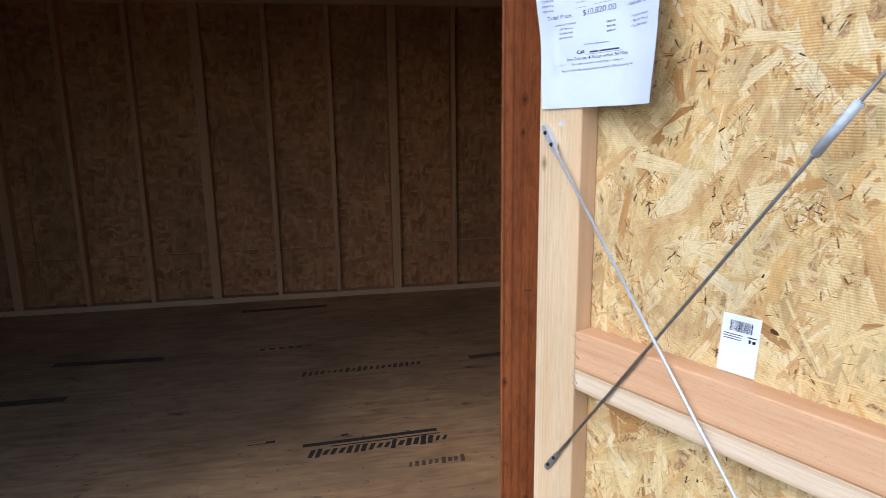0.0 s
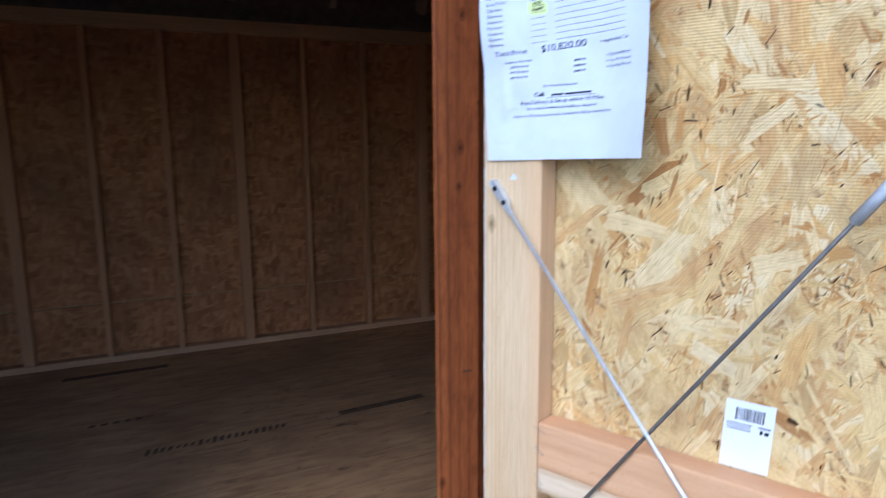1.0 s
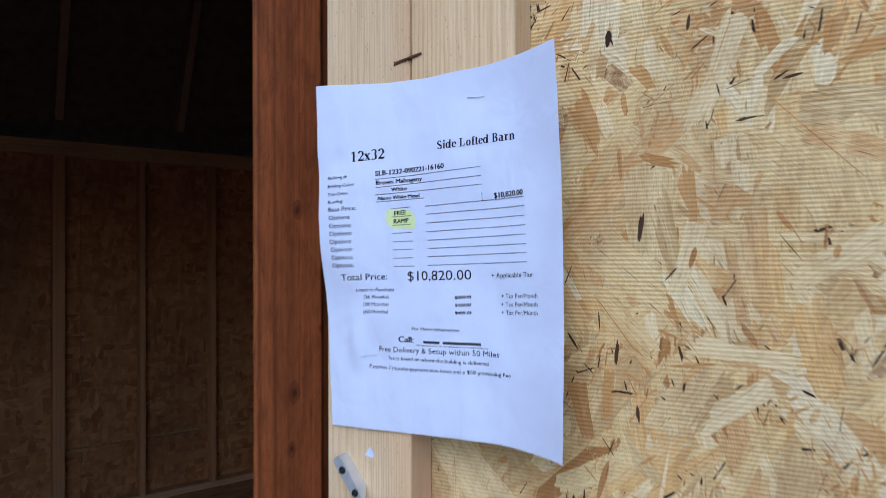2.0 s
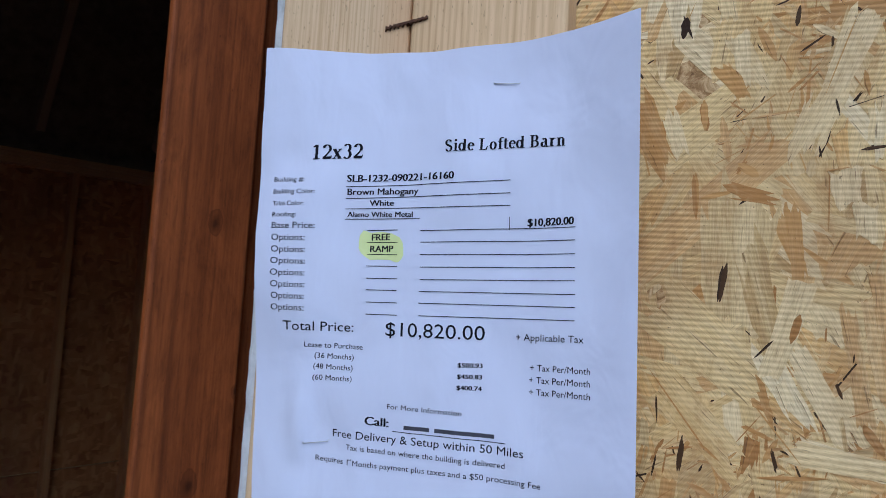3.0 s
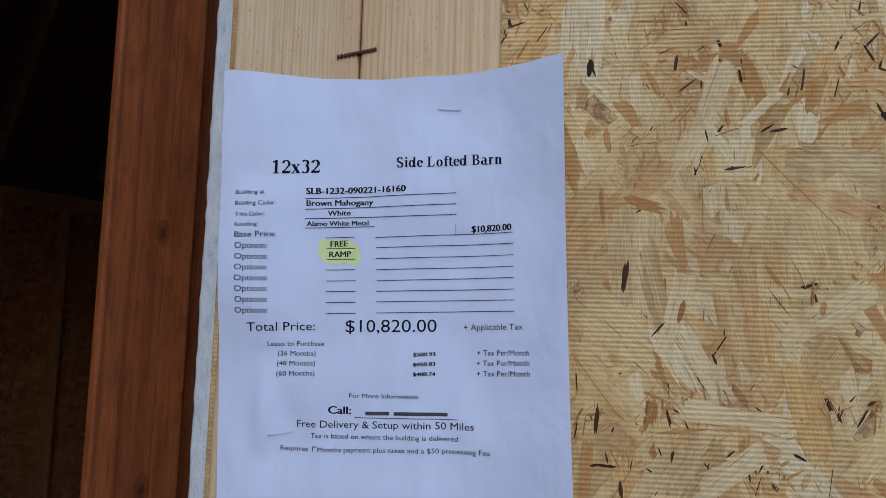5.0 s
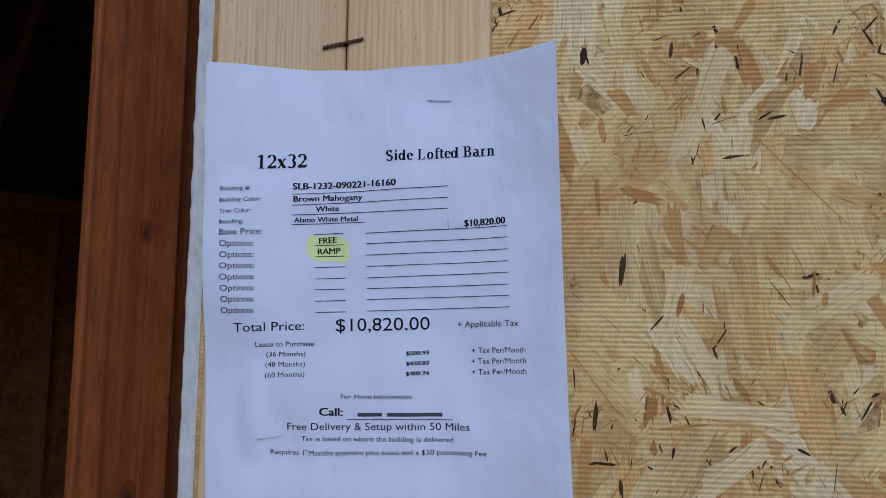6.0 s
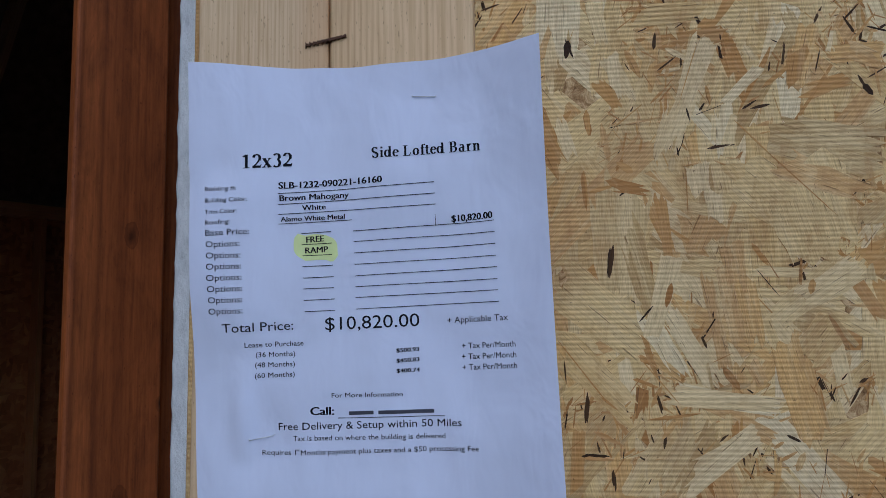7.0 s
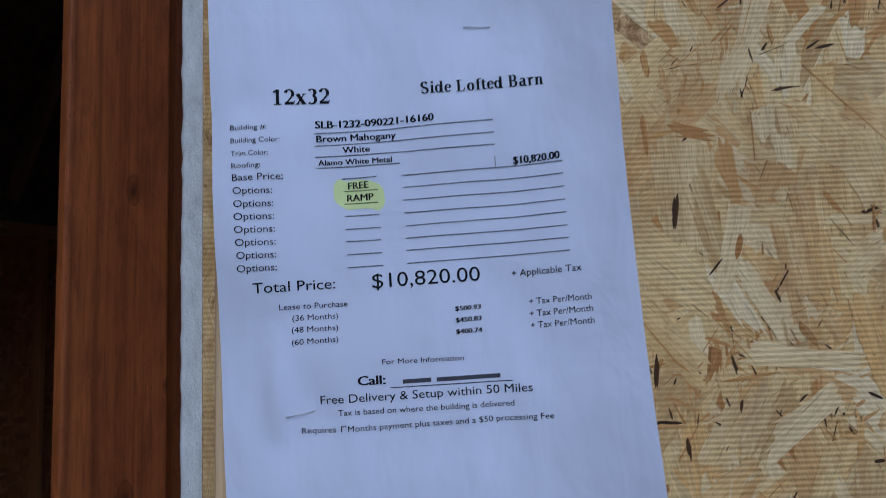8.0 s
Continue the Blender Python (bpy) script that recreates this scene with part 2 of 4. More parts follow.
def paper_white():
    k = Mat("white_copy_paper", 0.75)
    n = k.noise(k.coords(), 18.0, 3.0)
    k.color(k.mix(k.ramp(n, (0.3, 0.0), (0.8, 1.0)), (0.68, 0.71, 0.84), (0.65, 0.68, 0.81)))
    k.bump(k.noise(k.coords(), 900.0, 2.0), 0.06, 0.0002)
    k.bump(k.noise(k.coords((1, 1, 0.6)), 30.0, 3.0, 0.5, 0.6), 0.30, 0.006)
    k.bump(k.noise(k.coords((1, 1, 0.35)), 75.0, 2.0, 0.5, 0.8), 0.12, 0.003)
    k.b.inputs["Subsurface Weight"].default_value = 0.0
    return k.m


TRIM, PAPER = trim_paint(), paper_white()
INK = plain("black_toner", (0.010, 0.010, 0.014), 0.8, 0.0, 0.1, 300.0, 0.0, gloss=0.08)
GREY_INK = plain("grey_toner", (0.07, 0.07, 0.085), 0.8, 0.0, 0.1, 300.0, 0.0, gloss=0.08)
HIGHLIGHT = plain("yellow_highlighter", (0.72, 0.80, 0.34), 0.7, 0.0, 0.05, 60.0, 0.0)
ZINC = plain("bright_zinc_steel", (0.64, 0.65, 0.65), 0.36, 0.6, 0.12, 90.0, 0.1)
STEEL = plain("dull_grey_steel", (0.26, 0.245, 0.225), 0.45, 0.6, 0.2, 90.0, 0.1)
SLEEVE = plain("galvanised_sleeve", (0.46, 0.47, 0.48), 0.6, 0.25, 0.15, 120.0, 0.15)
SCREW = plain("black_screw", (0.02, 0.02, 0.02), 0.45, 0.4)
RUST = plain("rusty_steel_strip", (0.075, 0.032, 0.013), 0.75, 0.2, 0.4, 200.0, 0.4)
STICKER = plain("white_sticker", (0.78, 0.79, 0.82), 0.4, 0.0, 0.03, 30.0, 0.0)
PRINT = plain("black_floor_print", (0.035, 0.027, 0.021), 0.7, 0.0, 0.5, 50.0, 0.1)
FADED = plain("faded_floor_print", (0.125, 0.074, 0.042), 0.7, 0.0, 0.5, 30.0, 0.1)
SIDING = plain("mahogany_siding_paint", (0.20, 0.060, 0.022), 0.55, 0.0, 0.15, 25.0, 0.3, 0.002)
# sheathing colour lowered to hold the shade under the roof
ROOF_IN = plain("shaded_roof_sheathing", (0.11, 0.070, 0.048), 0.85, 0.0, 0.4, 18.0, 0.4, 0.002)
GROUND = plain("gravel_and_grass", (0.085, 0.082, 0.065), 0.9, 0.0, 0.45, 3.0, 0.8, 0.02)


# ---- building helpers ----
def mesh_of(name, bm, *mats):
    me = bpy.data.meshes.new(name)
    bm.to_mesh(me)
    bm.free()
    for m in mats:
        me.materials.append(m)
    return me


def part(name, bm, material, parent, label=""):
    """One mesh under a thing or part, in the coordinates in which the parent's mesh is drawn."""
    mats = material if isinstance(material, (list, tuple)) else [material]
    ob = new(name, mesh_of(name, bm, *mats))
    ob.parent = parent
    if parent.data is None:
        ob.matrix_parent_inverse = Matrix.Translation(parent.location).inverted()
    return tagged(ob, label)


def thing(name, at, label, category="", group="", kind=""):
    ob = new(name)
    ob.location = at
    ob.empty_display_size = 0.05
    return tagged(ob, label, category, group, kind)


def box(x0, x1, y0, y1, z0, z1, bevel=0.0, bm=None, segments=2):
    bm = bm or bmesh.new()
    r = bmesh.ops.create_cube(bm, size=1.0, matrix=Matrix.Translation(((x0 + x1) / 2, (y0 + y1) / 2, (z0 + z1) / 2)) @ Matrix.Diagonal((x1 - x0, y1 - y0, z1 - z0, 1)))
    if bevel:
        es = list({e for v in r["verts"] for e in v.link_edges})
        bmesh.ops.bevel(bm, geom=es, offset=bevel, segments=segments, affect="EDGES", profile=0.5)
    return bm


def tube(a, b, r, bm=None, n=12, r2=None):
    bm = bm or bmesh.new()
    a, b = Vector(a), Vector(b)
    m = Matrix.Translation((a + b) / 2) @ (b - a).to_track_quat("Z", "Y").to_matrix().to_4x4()
    bmesh.ops.create_cone(bm, cap_ends=True, segments=n, radius1=r, radius2=r if r2 is None else r2, depth=(b - a).length, matrix=m)
    for f in bm.faces:
        f.smooth = len(f.verts) == 4
    return bm


# ---- the ground ----
bm = bmesh.new()
bmesh.ops.create_grid(bm, x_segments=60, y_segments=60, size=400.0)
tagged(new("ground", mesh_of("ground", bm, GROUND)), "grey-brown gravel and grass around the shed", "ground", kind="structure")

# ---- the shed ----
# its own axes: x along the front wall from the hinge jamb, y inwards, z up from the ground
FLOOR, WIDTH, PLATE = 0.351, 3.405, 2.360
SHED = Matrix.Translation((-0.662, 0.783, 0)) @ Matrix.Rotation(radians(64.6), 4, "Z")
X0, X1 = -4.6, 5.15


def shed(name, bm, material, label, category, kind="structure", group=""):
    ob = new(name, mesh_of(name, bm, *(material if isinstance(material, (list, tuple)) else [material])))
    ob.matrix_basis = SHED
    return tagged(ob, label, category, group, kind)


floor = shed("floor", box(X0, X1, 0.0, WIDTH + 0.10, FLOOR - 0.16, FLOOR - 0.019), INNER_X, "brown strand board subfloor with black printed marks", "floor")
wall_back = shed("wall_back", box(X0, X1, WIDTH + 0.089, WIDTH + 0.101, FLOOR, PLATE), CORE, "bare strand board wall with exposed wooden studs", "wall")
bm = box(0.040, X1, 0.0, 0.11, FLOOR, 2.20)
box(X0, -1.87, 0.0, 0.11, FLOOR, 2.20, bm=bm)
box(X0, X1, 0.0, 0.11, 2.201, 2.53, bm=bm)
wall_front = shed("wall_front", bm, SIDING, "mahogany-brown painted siding wall with a wide doorway", "wall")
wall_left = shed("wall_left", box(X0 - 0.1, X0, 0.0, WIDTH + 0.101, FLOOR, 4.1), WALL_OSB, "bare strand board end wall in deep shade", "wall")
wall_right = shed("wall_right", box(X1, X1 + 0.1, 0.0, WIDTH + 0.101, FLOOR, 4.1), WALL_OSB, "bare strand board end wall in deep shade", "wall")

# roof: gambrel sheathing with rafters
bm = bmesh.new()
prof = [(WIDTH + 0.14, PLATE + 0.002), (WIDTH - 0.42, PLATE + 0.98), (WIDTH / 2, PLATE + 1.62), (0.45, PLATE + 0.98), (-0.06, PLATE + 0.174)]
for (ya, za), (yb, zb) in zip(prof, prof[1:]):
    n = Vector((0, zb - za, ya - yb)).normalized() * 0.02
    if n.z < 0:
        n = -n
    vs = [bm.verts.new((x, y + n.y * k, z + n.z * k)) for x in (X0 - 0.1, X1 + 0.1) for k in (0, 1) for y, z in ((ya, za), (yb, zb))]
    for f in ((0, 1, 3, 2), (4, 6, 7, 5), (0, 4, 5, 1), (2, 3, 7, 6), (0, 2, 6, 4), (1, 5, 7, 3)):
        bm.faces.new([vs[i] for i in f]).material_index = 0
x = 0.125 - 0.61 * 7
while x < X1:
    for (ya, za), (yb, zb) in zip(prof, prof[1:]):
        d = Vector((0, yb - ya, zb - za)).normalized()
        n = Vector((0, d.z, -d.y))
        if n.z > 0:
            n = -n
        a, b = Vector((x, ya, za)) + d * (0.17 if ya > WIDTH else 0.02) + n * 0.001, Vector((x, yb, zb)) - d * 0.02 + n * 0.001
        vs = [bm.verts.new(p + Vector((s, 0, 0)) + n * k) for p in (a, b) for s in (-0.019, 0.019) for k in (0, 0.089)]
        for f in ((0, 1, 3, 2), (4, 6, 7, 5), (0, 4, 5, 1), (2, 3, 7, 6), (0, 2, 6, 4), (1, 5, 7, 3)):
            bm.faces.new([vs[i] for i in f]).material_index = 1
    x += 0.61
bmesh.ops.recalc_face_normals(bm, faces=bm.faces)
shed("ceiling", bm, [ROOF_IN, RAFTER], "underside of a gambrel roof with rafters, coloured for deep shade", "ceiling")

# back wall: sheets, plates and studs
xs = [X0 + 0.003, -3.42, -2.20, -0.98, 0.236, 1.455, 2.675, 3.90, X1 - 0.003]
for a, b in zip(xs, xs[1:]):
    for z0, z1 in ((FLOOR + 0.002, 0.692), (0.702, PLATE)):
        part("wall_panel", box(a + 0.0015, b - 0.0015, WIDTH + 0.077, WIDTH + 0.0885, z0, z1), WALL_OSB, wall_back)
part("bottom_plate", box(X0, -0.98, WIDTH, WIDTH + 0.0765, FLOOR + 0.001, FLOOR + 0.038, 0.002), INNER_X, wall_back)
part("bottom_plate", box(-0.977, X1, WIDTH + 0.002, WIDTH + 0.0765, FLOOR + 0.001, FLOOR + 0.038, 0.002), INNER_X, wall_back)
part("top_plate", box(X0, X1, WIDTH, WIDTH + 0.0765, PLATE - 0.038, PLATE, 0.002), INNER_X, wall_back)
part("top_plate", box(X0, X1, WIDTH + 0.002, WIDTH + 0.0765, PLATE - 0.077, PLATE - 0.039, 0.002), INNER_X, wall_back)
stud_mesh = {}
for wide in (False, True):
    w = 0.030 if wide else 0.016
    stud_mesh[wide] = mesh_of("stud", box(-w, w, WIDTH + 0.001, WIDTH + 0.0765, FLOOR + 0.0385, PLATE - 0.0775, 0.003), INNER)
for i in range(-11, 13):
    ob = new("stud", stud_mesh[i % 3 == 0])
    ob.parent = wall_back
    ob.location.x = 0.125 + 0.4064 * i + 0.006 * math.sin(i * 2.3)

# floor sheets, laid in staggered rows along the shed
for r, (y0, y1) in enumerate(((0.0, 1.16), (1.16, 2.38), (2.38, 3.60))):
    x = X0 + (0.0 if r % 2 else -1.1)
    while x < X1:
        a, b = max(x, X0), min(x + 2.44, X1)
        part("floor_panel", box(a + 0.0005, b - 0.0005, y0 + 0.0005, y1 - 0.0005, FLOOR - 0.0185, FLOOR, 0.0005, segments=1), SUBFLOOR, floor)
        x += 2.44


def floor_mark(x0, y0, x1, y1, w, cuts=1, gap=0.0, lean=0.0, ink=PRINT):
    """A printed mark on the floor: short bars along a line, leaning like slanted print."""
    bm = bmesh.new()
    a, b = Vector((x0, y0, 0)), Vector((x1, y1, 0))
    d = (b - a) / cuts
    s = Vector((-d.y, d.x, 0)).normalized() * w / 2
    for i in range(cuts):
        p, q = a + d * (i + gap * (0.2 + 0.3 * random.random())), a + d * (i + 1 - gap * (0.2 + 0.3 * random.random()))
        k = s * (1.0 if cuts == 1 else random.uniform(0.45, 1.0))
        vs = [bm.verts.new((v.x, v.y, FLOOR + 0.0006)) for v in (p - k, q - k, q + k + d * lean, p + k + d * lean)]
        bm.faces.new(vs)
    part("printed_mark", bm, ink, floor)


floor_mark(-1.771, 2.452, -1.226, 2.426, 0.060, ink=FADED)
floor_mark(-1.90, 1.996, -1.551, 1.999, 0.060, ink=FADED)
floor_mark(-0.918, 3.191, -0.376, 3.205, 0.055, ink=FADED)
floor_mark(0.348, 2.108, 0.80, 2.140, 0.050, ink=FADED)
floor_mark(-0.748, 2.452, -0.453, 2.464, 0.030, 6, 0.60, ink=FADED)
floor_mark(-0.512, 2.059, 0.09, 2.088, 0.060, 20, 0.60, 0.4, ink=FADED)
floor_mark(-0.477, 1.345, 0.053, 1.374, 0.024)
floor_mark(-0.370, 1.322, 0.060, 1.343, 0.008)
floor_mark(-0.690, 1.392, -0.600, 1.396, 0.005)
floor_mark(-0.620, 1.402, -0.585, 1.404, 0.018)
floor_mark(-0.330, 1.402, -0.300, 1.404, 0.016)
floor_mark(-0.467, 1.276, 0.080, 1.304, 0.070, 19, 0.55, 0.6)
floor_mark(-0.10, 1.13, 0.12, 1.14, 0.050, 9, 0.60, 0.3, ink=FADED)

# hinge jamb at the doorway
bm = box(-0.056, 0.0095, 0.0, 0.008, FLOOR, 2.198, 0.0025, segments=3)
bmesh.ops.subdivide_edges(bm, edges=[e for e in bm.edges if e.calc_length() > 1.0], cuts=40, use_grid_fill=True)
for v in bm.verts:
    v.co.y += 0.0010 * noise.noise(v.co * 4.0)
    v.co.x += 0.0008 * noise.noise(v.co * 3.0 + Vector((4, 0, 0)))
jamb = shed("door_jamb", bm, JAMB, "mahogany-stained wooden door jamb with knots", "door jamb")
bm = tube((-0.018, -0.0012, 1.318), (-0.004, -0.0012, 1.317), 0.0012, n=8)
part("rabbet_strip", box(0.0075, 0.0385, 0.0095, 0.030, FLOOR, 2.198, 0.001), JAMB, jamb, "recessed strip beside the hinge side")
part("bent_nail", bm, RUST, jamb, "thin dark bent nail")

# ---- the open door ----
FRONT, BOARD = 0.744, 0.780
door = thing("door_1", (-0.62, 0.78, 0.41), "open shed door of strand board on a pale lumber frame", "door", kind="structure")
bm = box(-0.6150, -0.5312, FRONT, 0.7795, 0.41, 2.17, 0.003, segments=3)
part("stile", bm, STUD, door, "pale pine stile with a small knot")
part("stile", box(0.100, 0.189, FRONT, 0.7795, 0.41, 2.17, 0.003), STUD, door)
part("block", box(-0.5303, -0.4408, FRONT, 0.7795, 1.765, 2.17, 0.003, segments=3), BLOCK, door, "short pine block beside the stile")
RAIL_Z = 1.1955
part("rail", box(-0.5305, 0.0995, FRONT, 0.7795, RAIL_Z + 0.0325, RAIL_Z + 0.0935, 0.003), RAIL, door, "pink fir rail")
part("sapwood_strip", box(-0.5305, 0.0995, FRONT + 0.0005, 0.7795, RAIL_Z, RAIL_Z + 0.0323, 0.002), SAP, door, "pale sapwood lower edge")
for x0, z0, x1, z1 in ((-0.536, 1.283, -0.519, 1.276), (-0.534, 1.256, -0.521, 1.247), (-0.534, 1.221, -0.523, 1.206), (-0.533, 1.206, -0.524, 1.199)):
    part("nail", tube((x0, FRONT - 0.0006, z0), (x1, FRONT - 0.0006, z1), 0.0004, n=8), STEEL, door, "thin toe-driven nail")
panel = part("strand_board", box(-0.6340, 0.192, BOARD, 0.7915, 0.402, 2.18), CORE, door, "yellow oriented strand board panel")

# white trim on the outer face, with a ragged painted edge
bm = bmesh.new()
n = 260
ring = []
for i in range(n + 1):
    z = 0.40 + 1.78 * i / n
    e = 0.0005 * noise.noise((0, 0, z * 14)) + 0.0008 * noise.noise((3, 0, z * 70)) + 0.0009 * noise.noise((5, 1, z * 260))
    ring.append([bm.verts.new(p) for p in ((-0.560, 0.7925, z), (-0.6500 + e, 0.7925, z), (-0.6518 + e, 0.7938, z), (-0.6524 + e, 0.797, z), (-0.6524 + e, 0.810, z), (-0.560, 0.812, z))])
for a, b in zip(ring, ring[1:]):
    for k in range(6):
        f = bm.faces.new((a[k], a[(k + 1) % 6], b[(k + 1) % 6], b[k]))
        f.smooth = k in (1, 2, 3)
bm.faces.new(ring[0]), bm.faces.new(ring[-1][::-1])
bmesh.ops.recalc_face_normals(bm, faces=bm.faces)
part("trim_board", bm, TRIM, door, "white painted trim with a rough edge")

# corrugated joint fastener across the seam
bm = bmesh.new()
prev = None
for i in range(41):
    u = i / 40
    x = -0.5448 + 0.0255 * u
    z = 1.9126 + 0.0050 * u + 0.0003 * math.sin(u * 60)
    h = 0.0005 + (0.0013 if i % 4 == 0 else 0.0) * (1 - u) + 0.0003 * random.random()
    cur = [bm.verts.new(p) for p in ((x, FRONT - 0.0016, z - h), (x, FRONT - 0.0016, z + h), (x, FRONT + 0.004, z + h), (x, FRONT + 0.004, z - h))]
    if prev:
        for k in range(4):
            bm.faces.new((prev[k], prev[(k + 1) % 4], cur[(k + 1) % 4], cur[k]))
    prev = cur
part("joint_fastener", bm, RUST, door, "rusty corrugated joint fastener")


# brace rods, flattened and screwed at the ends
def brace(a, b, y, material, label):
    a, b = Vector((a[0], y, a[1])), Vector((b[0], y, b[1]))
    d = (b - a).normalized()
    rod = part("brace_rod", tube(a + d * 0.040, b - d * 0.040, 0.0022), material, door, label)
    for end, way in ((a, d), (b, -d)):
        side = way.cross(Vector((0, 1, 0)))
        bm = bmesh.new()
        rows = []
        for s, w, th in ((0.0, 0.0026, 0.0012), (0.002, 0.0042, 0.0014), (0.010, 0.0045, 0.0014), (0.032, 0.0042, 0.0016), (0.041, 0.0031, 0.0024), (0.050, 0.0025, 0.0025)):
            c = end + way * s
            top = min(th, 0.0029)
            rows.append([bm.verts.new(c + side * k * w + Vector((0, t, 0))) for k, t in ((-1, -top), (1, -top), (1, FRONT - y - 0.0002 if s < 0.04 else top), (-1, FRONT - y - 0.0002 if s < 0.04 else top))])
        for p, q in zip(rows, rows[1:]):
            for k in range(4):
                bm.faces.new((p[k], p[(k + 1) % 4], q[(k + 1) % 4], q[k]))
        bm.faces.new(rows[0]), bm.faces.new(rows[-1])
        bmesh.ops.recalc_face_normals(bm, faces=bm.faces)
        part("end_tab", bm, material, rod)
        for s in (0.012, 0.033):
            c = end + way * s
            bm = tube(c + Vector((0, -0.0016, 0)), c + Vector((0, -0.0034, 0)), 0.0033, n=14, r2=0.0024)
            tube(c + Vector((0, -0.0033, 0)), c + Vector((0, -0.0042, 0)), 0.0016, bm, n=6)
            part("screw", bm, SCREW, rod, "black screw head")
    return rod


brace((-0.597, 1.590), (0.150, 0.635), 0.7335, ZINC, "bright zinc-plated brace rod")
rod = brace((-0.582, 1.040), (0.130, 2.051), 0.7395, STEEL, "dull grey steel brace rod with a tensioning sleeve")
d = Vector((0.712, 0, 1.011)).normalized()
c = Vector((-0.582, 0.7395, 1.040)) + d * 0.642
bm = tube(c, c + d * 0.066, 0.0057, n=6)
bmesh.ops.bevel(bm, geom=[e for e in bm.edges if abs((e.verts[1].co - e.verts[0].co).normalized().dot(d)) < 0.5], offset=0.0015, segments=2, affect="EDGES")
part("sleeve", bm, SLEEVE, rod, "grey galvanised tensioning sleeve")

# ---- the price sheet ----
SHEET_LEFT, SHEET_W, SHEET_H = -0.0028, 0.2090, 0.2794
TILT_S, TILT_C = math.sin(radians(1.6)), math.cos(radians(1.6))


def clamp(x):
    return max(0.0, min(1.0, x))


def sheet(u, v, off=0.0):
    """A place on the curled sheet, u across and v down from its top left corner, in metres."""
    lift = math.exp(-((u / 0.045) ** 2)) * (0.1 + 1 / (1 + math.exp((v - 0.158) / 0.014)))
    d = 0.0022 + 0.013 * lift
    k = 1 - 0.25 * math.sin(math.pi * clamp(v / 0.22)) + 0.6 * clamp((v - 0.16) / 0.12) ** 2
    d += 0.022 * clamp((u - 0.13) / 0.086) ** 2 * k
    d += 0.003 * math.exp(-(((u - 0.12) / 0.05) ** 2) - ((v - 0.07) / 0.04) ** 2)
    d += 0.0012 * noise.noise((u * 17, v * 12, 0.3)) + 0.0016 * noise.noise((u * 42, v * 28, 2.3)) + 0.0004 * noise.noise((u * 120, v * 70, 5.3))
    for su, sv, r, deep in ((0.141, 0.0185, 0.016, 0.0030), (0.037, 0.2215, 0.020, 0.0030), (0.012, 0.060, 0.012, 0.0022)):
        d -= deep * math.exp(-((u - su) ** 2 + (v - sv) ** 2) / (r * r))
    d += 0.0042 * math.exp(-(((u - 0.026) / 0.007) ** 2)) * clamp((v - 0.17) / 0.03) * clamp((0.235 - v) / 0.02)
    d = max(d, 0.0008)
    sag = 0.0045 * math.sin(math.pi * clamp(u / SHEET_W)) * clamp(1 - v / 0.04)
    v += sag
    return Vector((-0.612 + 0.0025 * lift + u * TILT_C + v * TILT_S, FRONT - d - off, 1.8935 + u * TILT_S - v * TILT_C))


price_sheet = thing("price_sheet", (-0.51, FRONT, 1.60), "white printed price sheet stapled to the door frame, corners curling", "paper sign")
bm = bmesh.new()
nu, nv = 70, 92
for off in (0.0, -0.00012):
    grid = [[bm.verts.new(sheet(SHEET_LEFT + (SHEET_W - SHEET_LEFT) * i / nu, -0.0055 + (SHEET_H + 0.0055) * j / nv, off)) for i in range(nu + 1)] for j in range(nv + 1)]
    for j in range(nv):
        for i in range(nu):
            q = (grid[j][i], grid[j + 1][i], grid[j + 1][i + 1], grid[j][i + 1])
            bm.faces.new(q if off == 0 else q[::-1]).smooth = True
part("paper", bm, PAPER, price_sheet)


def glyphs(text, bold=0.0):
    """A flat mesh of a line of text in the built-in font."""
    cu = bpy.data.curves.new("letters", "FONT")
    cu.body, cu.size, cu.offset, cu.resolution_u = text, 1.0, bold, 3
    ob = new("letters", cu)
    me = bpy.data.meshes.new_from_object(ob.evaluated_get(bpy.context.evaluated_depsgraph_get()))
    bm = bmesh.new()
    bm.from_mesh(me)
    bpy.data.objects.remove(ob)
    bpy.data.curves.remove(cu)
    bpy.data.meshes.remove(me)
    return bm


probe = glyphs("H")
CAP = max(v.co.y for v in probe.verts)
probe.free()


def line(text, u0, u1, va, vb, cap, bold=0.0, ink=None):
    """A printed line from u0 to u1 with its foot from va to vb and capitals of height cap, in millimetres."""
    bm = glyphs(text)
    xa, xb = min(p.co.x for p in bm.verts), max(p.co.x for p in bm.verts)
    for p in bm.verts:
        u = u0 + (u1 - u0) * (p.co.x - xa) / (xb - xa)
        v = va + (vb - va) * (u - u0) / (u1 - u0)
        p.co = Vector((u, v - cap * p.co.y / CAP, 0.00034))
    plain_faces = bm.faces[:]
    for k in range(1, (3 if bold else 1) + round(3 * bold)):
        copy = bmesh.ops.duplicate(bm, geom=plain_faces)["geom"]
        for p in copy:
            if isinstance(p, bmesh.types.BMVert):
                p.co.x += (-1) ** k * 0.028 * cap * ((k + 1) // 2)
                p.co.z += 0.00001 * k
    for p in bm.verts:
        p.co = sheet(p.co.x / 1000, p.co.y / 1000, p.co.z)
    bmesh.ops.recalc_face_normals(bm, faces=bm.faces)
    part("printed_line", bm, ink or INK, price_sheet)


# serif letters for the headings: a broad pen along lines and arcs, in units of the capital height
THICK, THIN = 0.19, 0.065


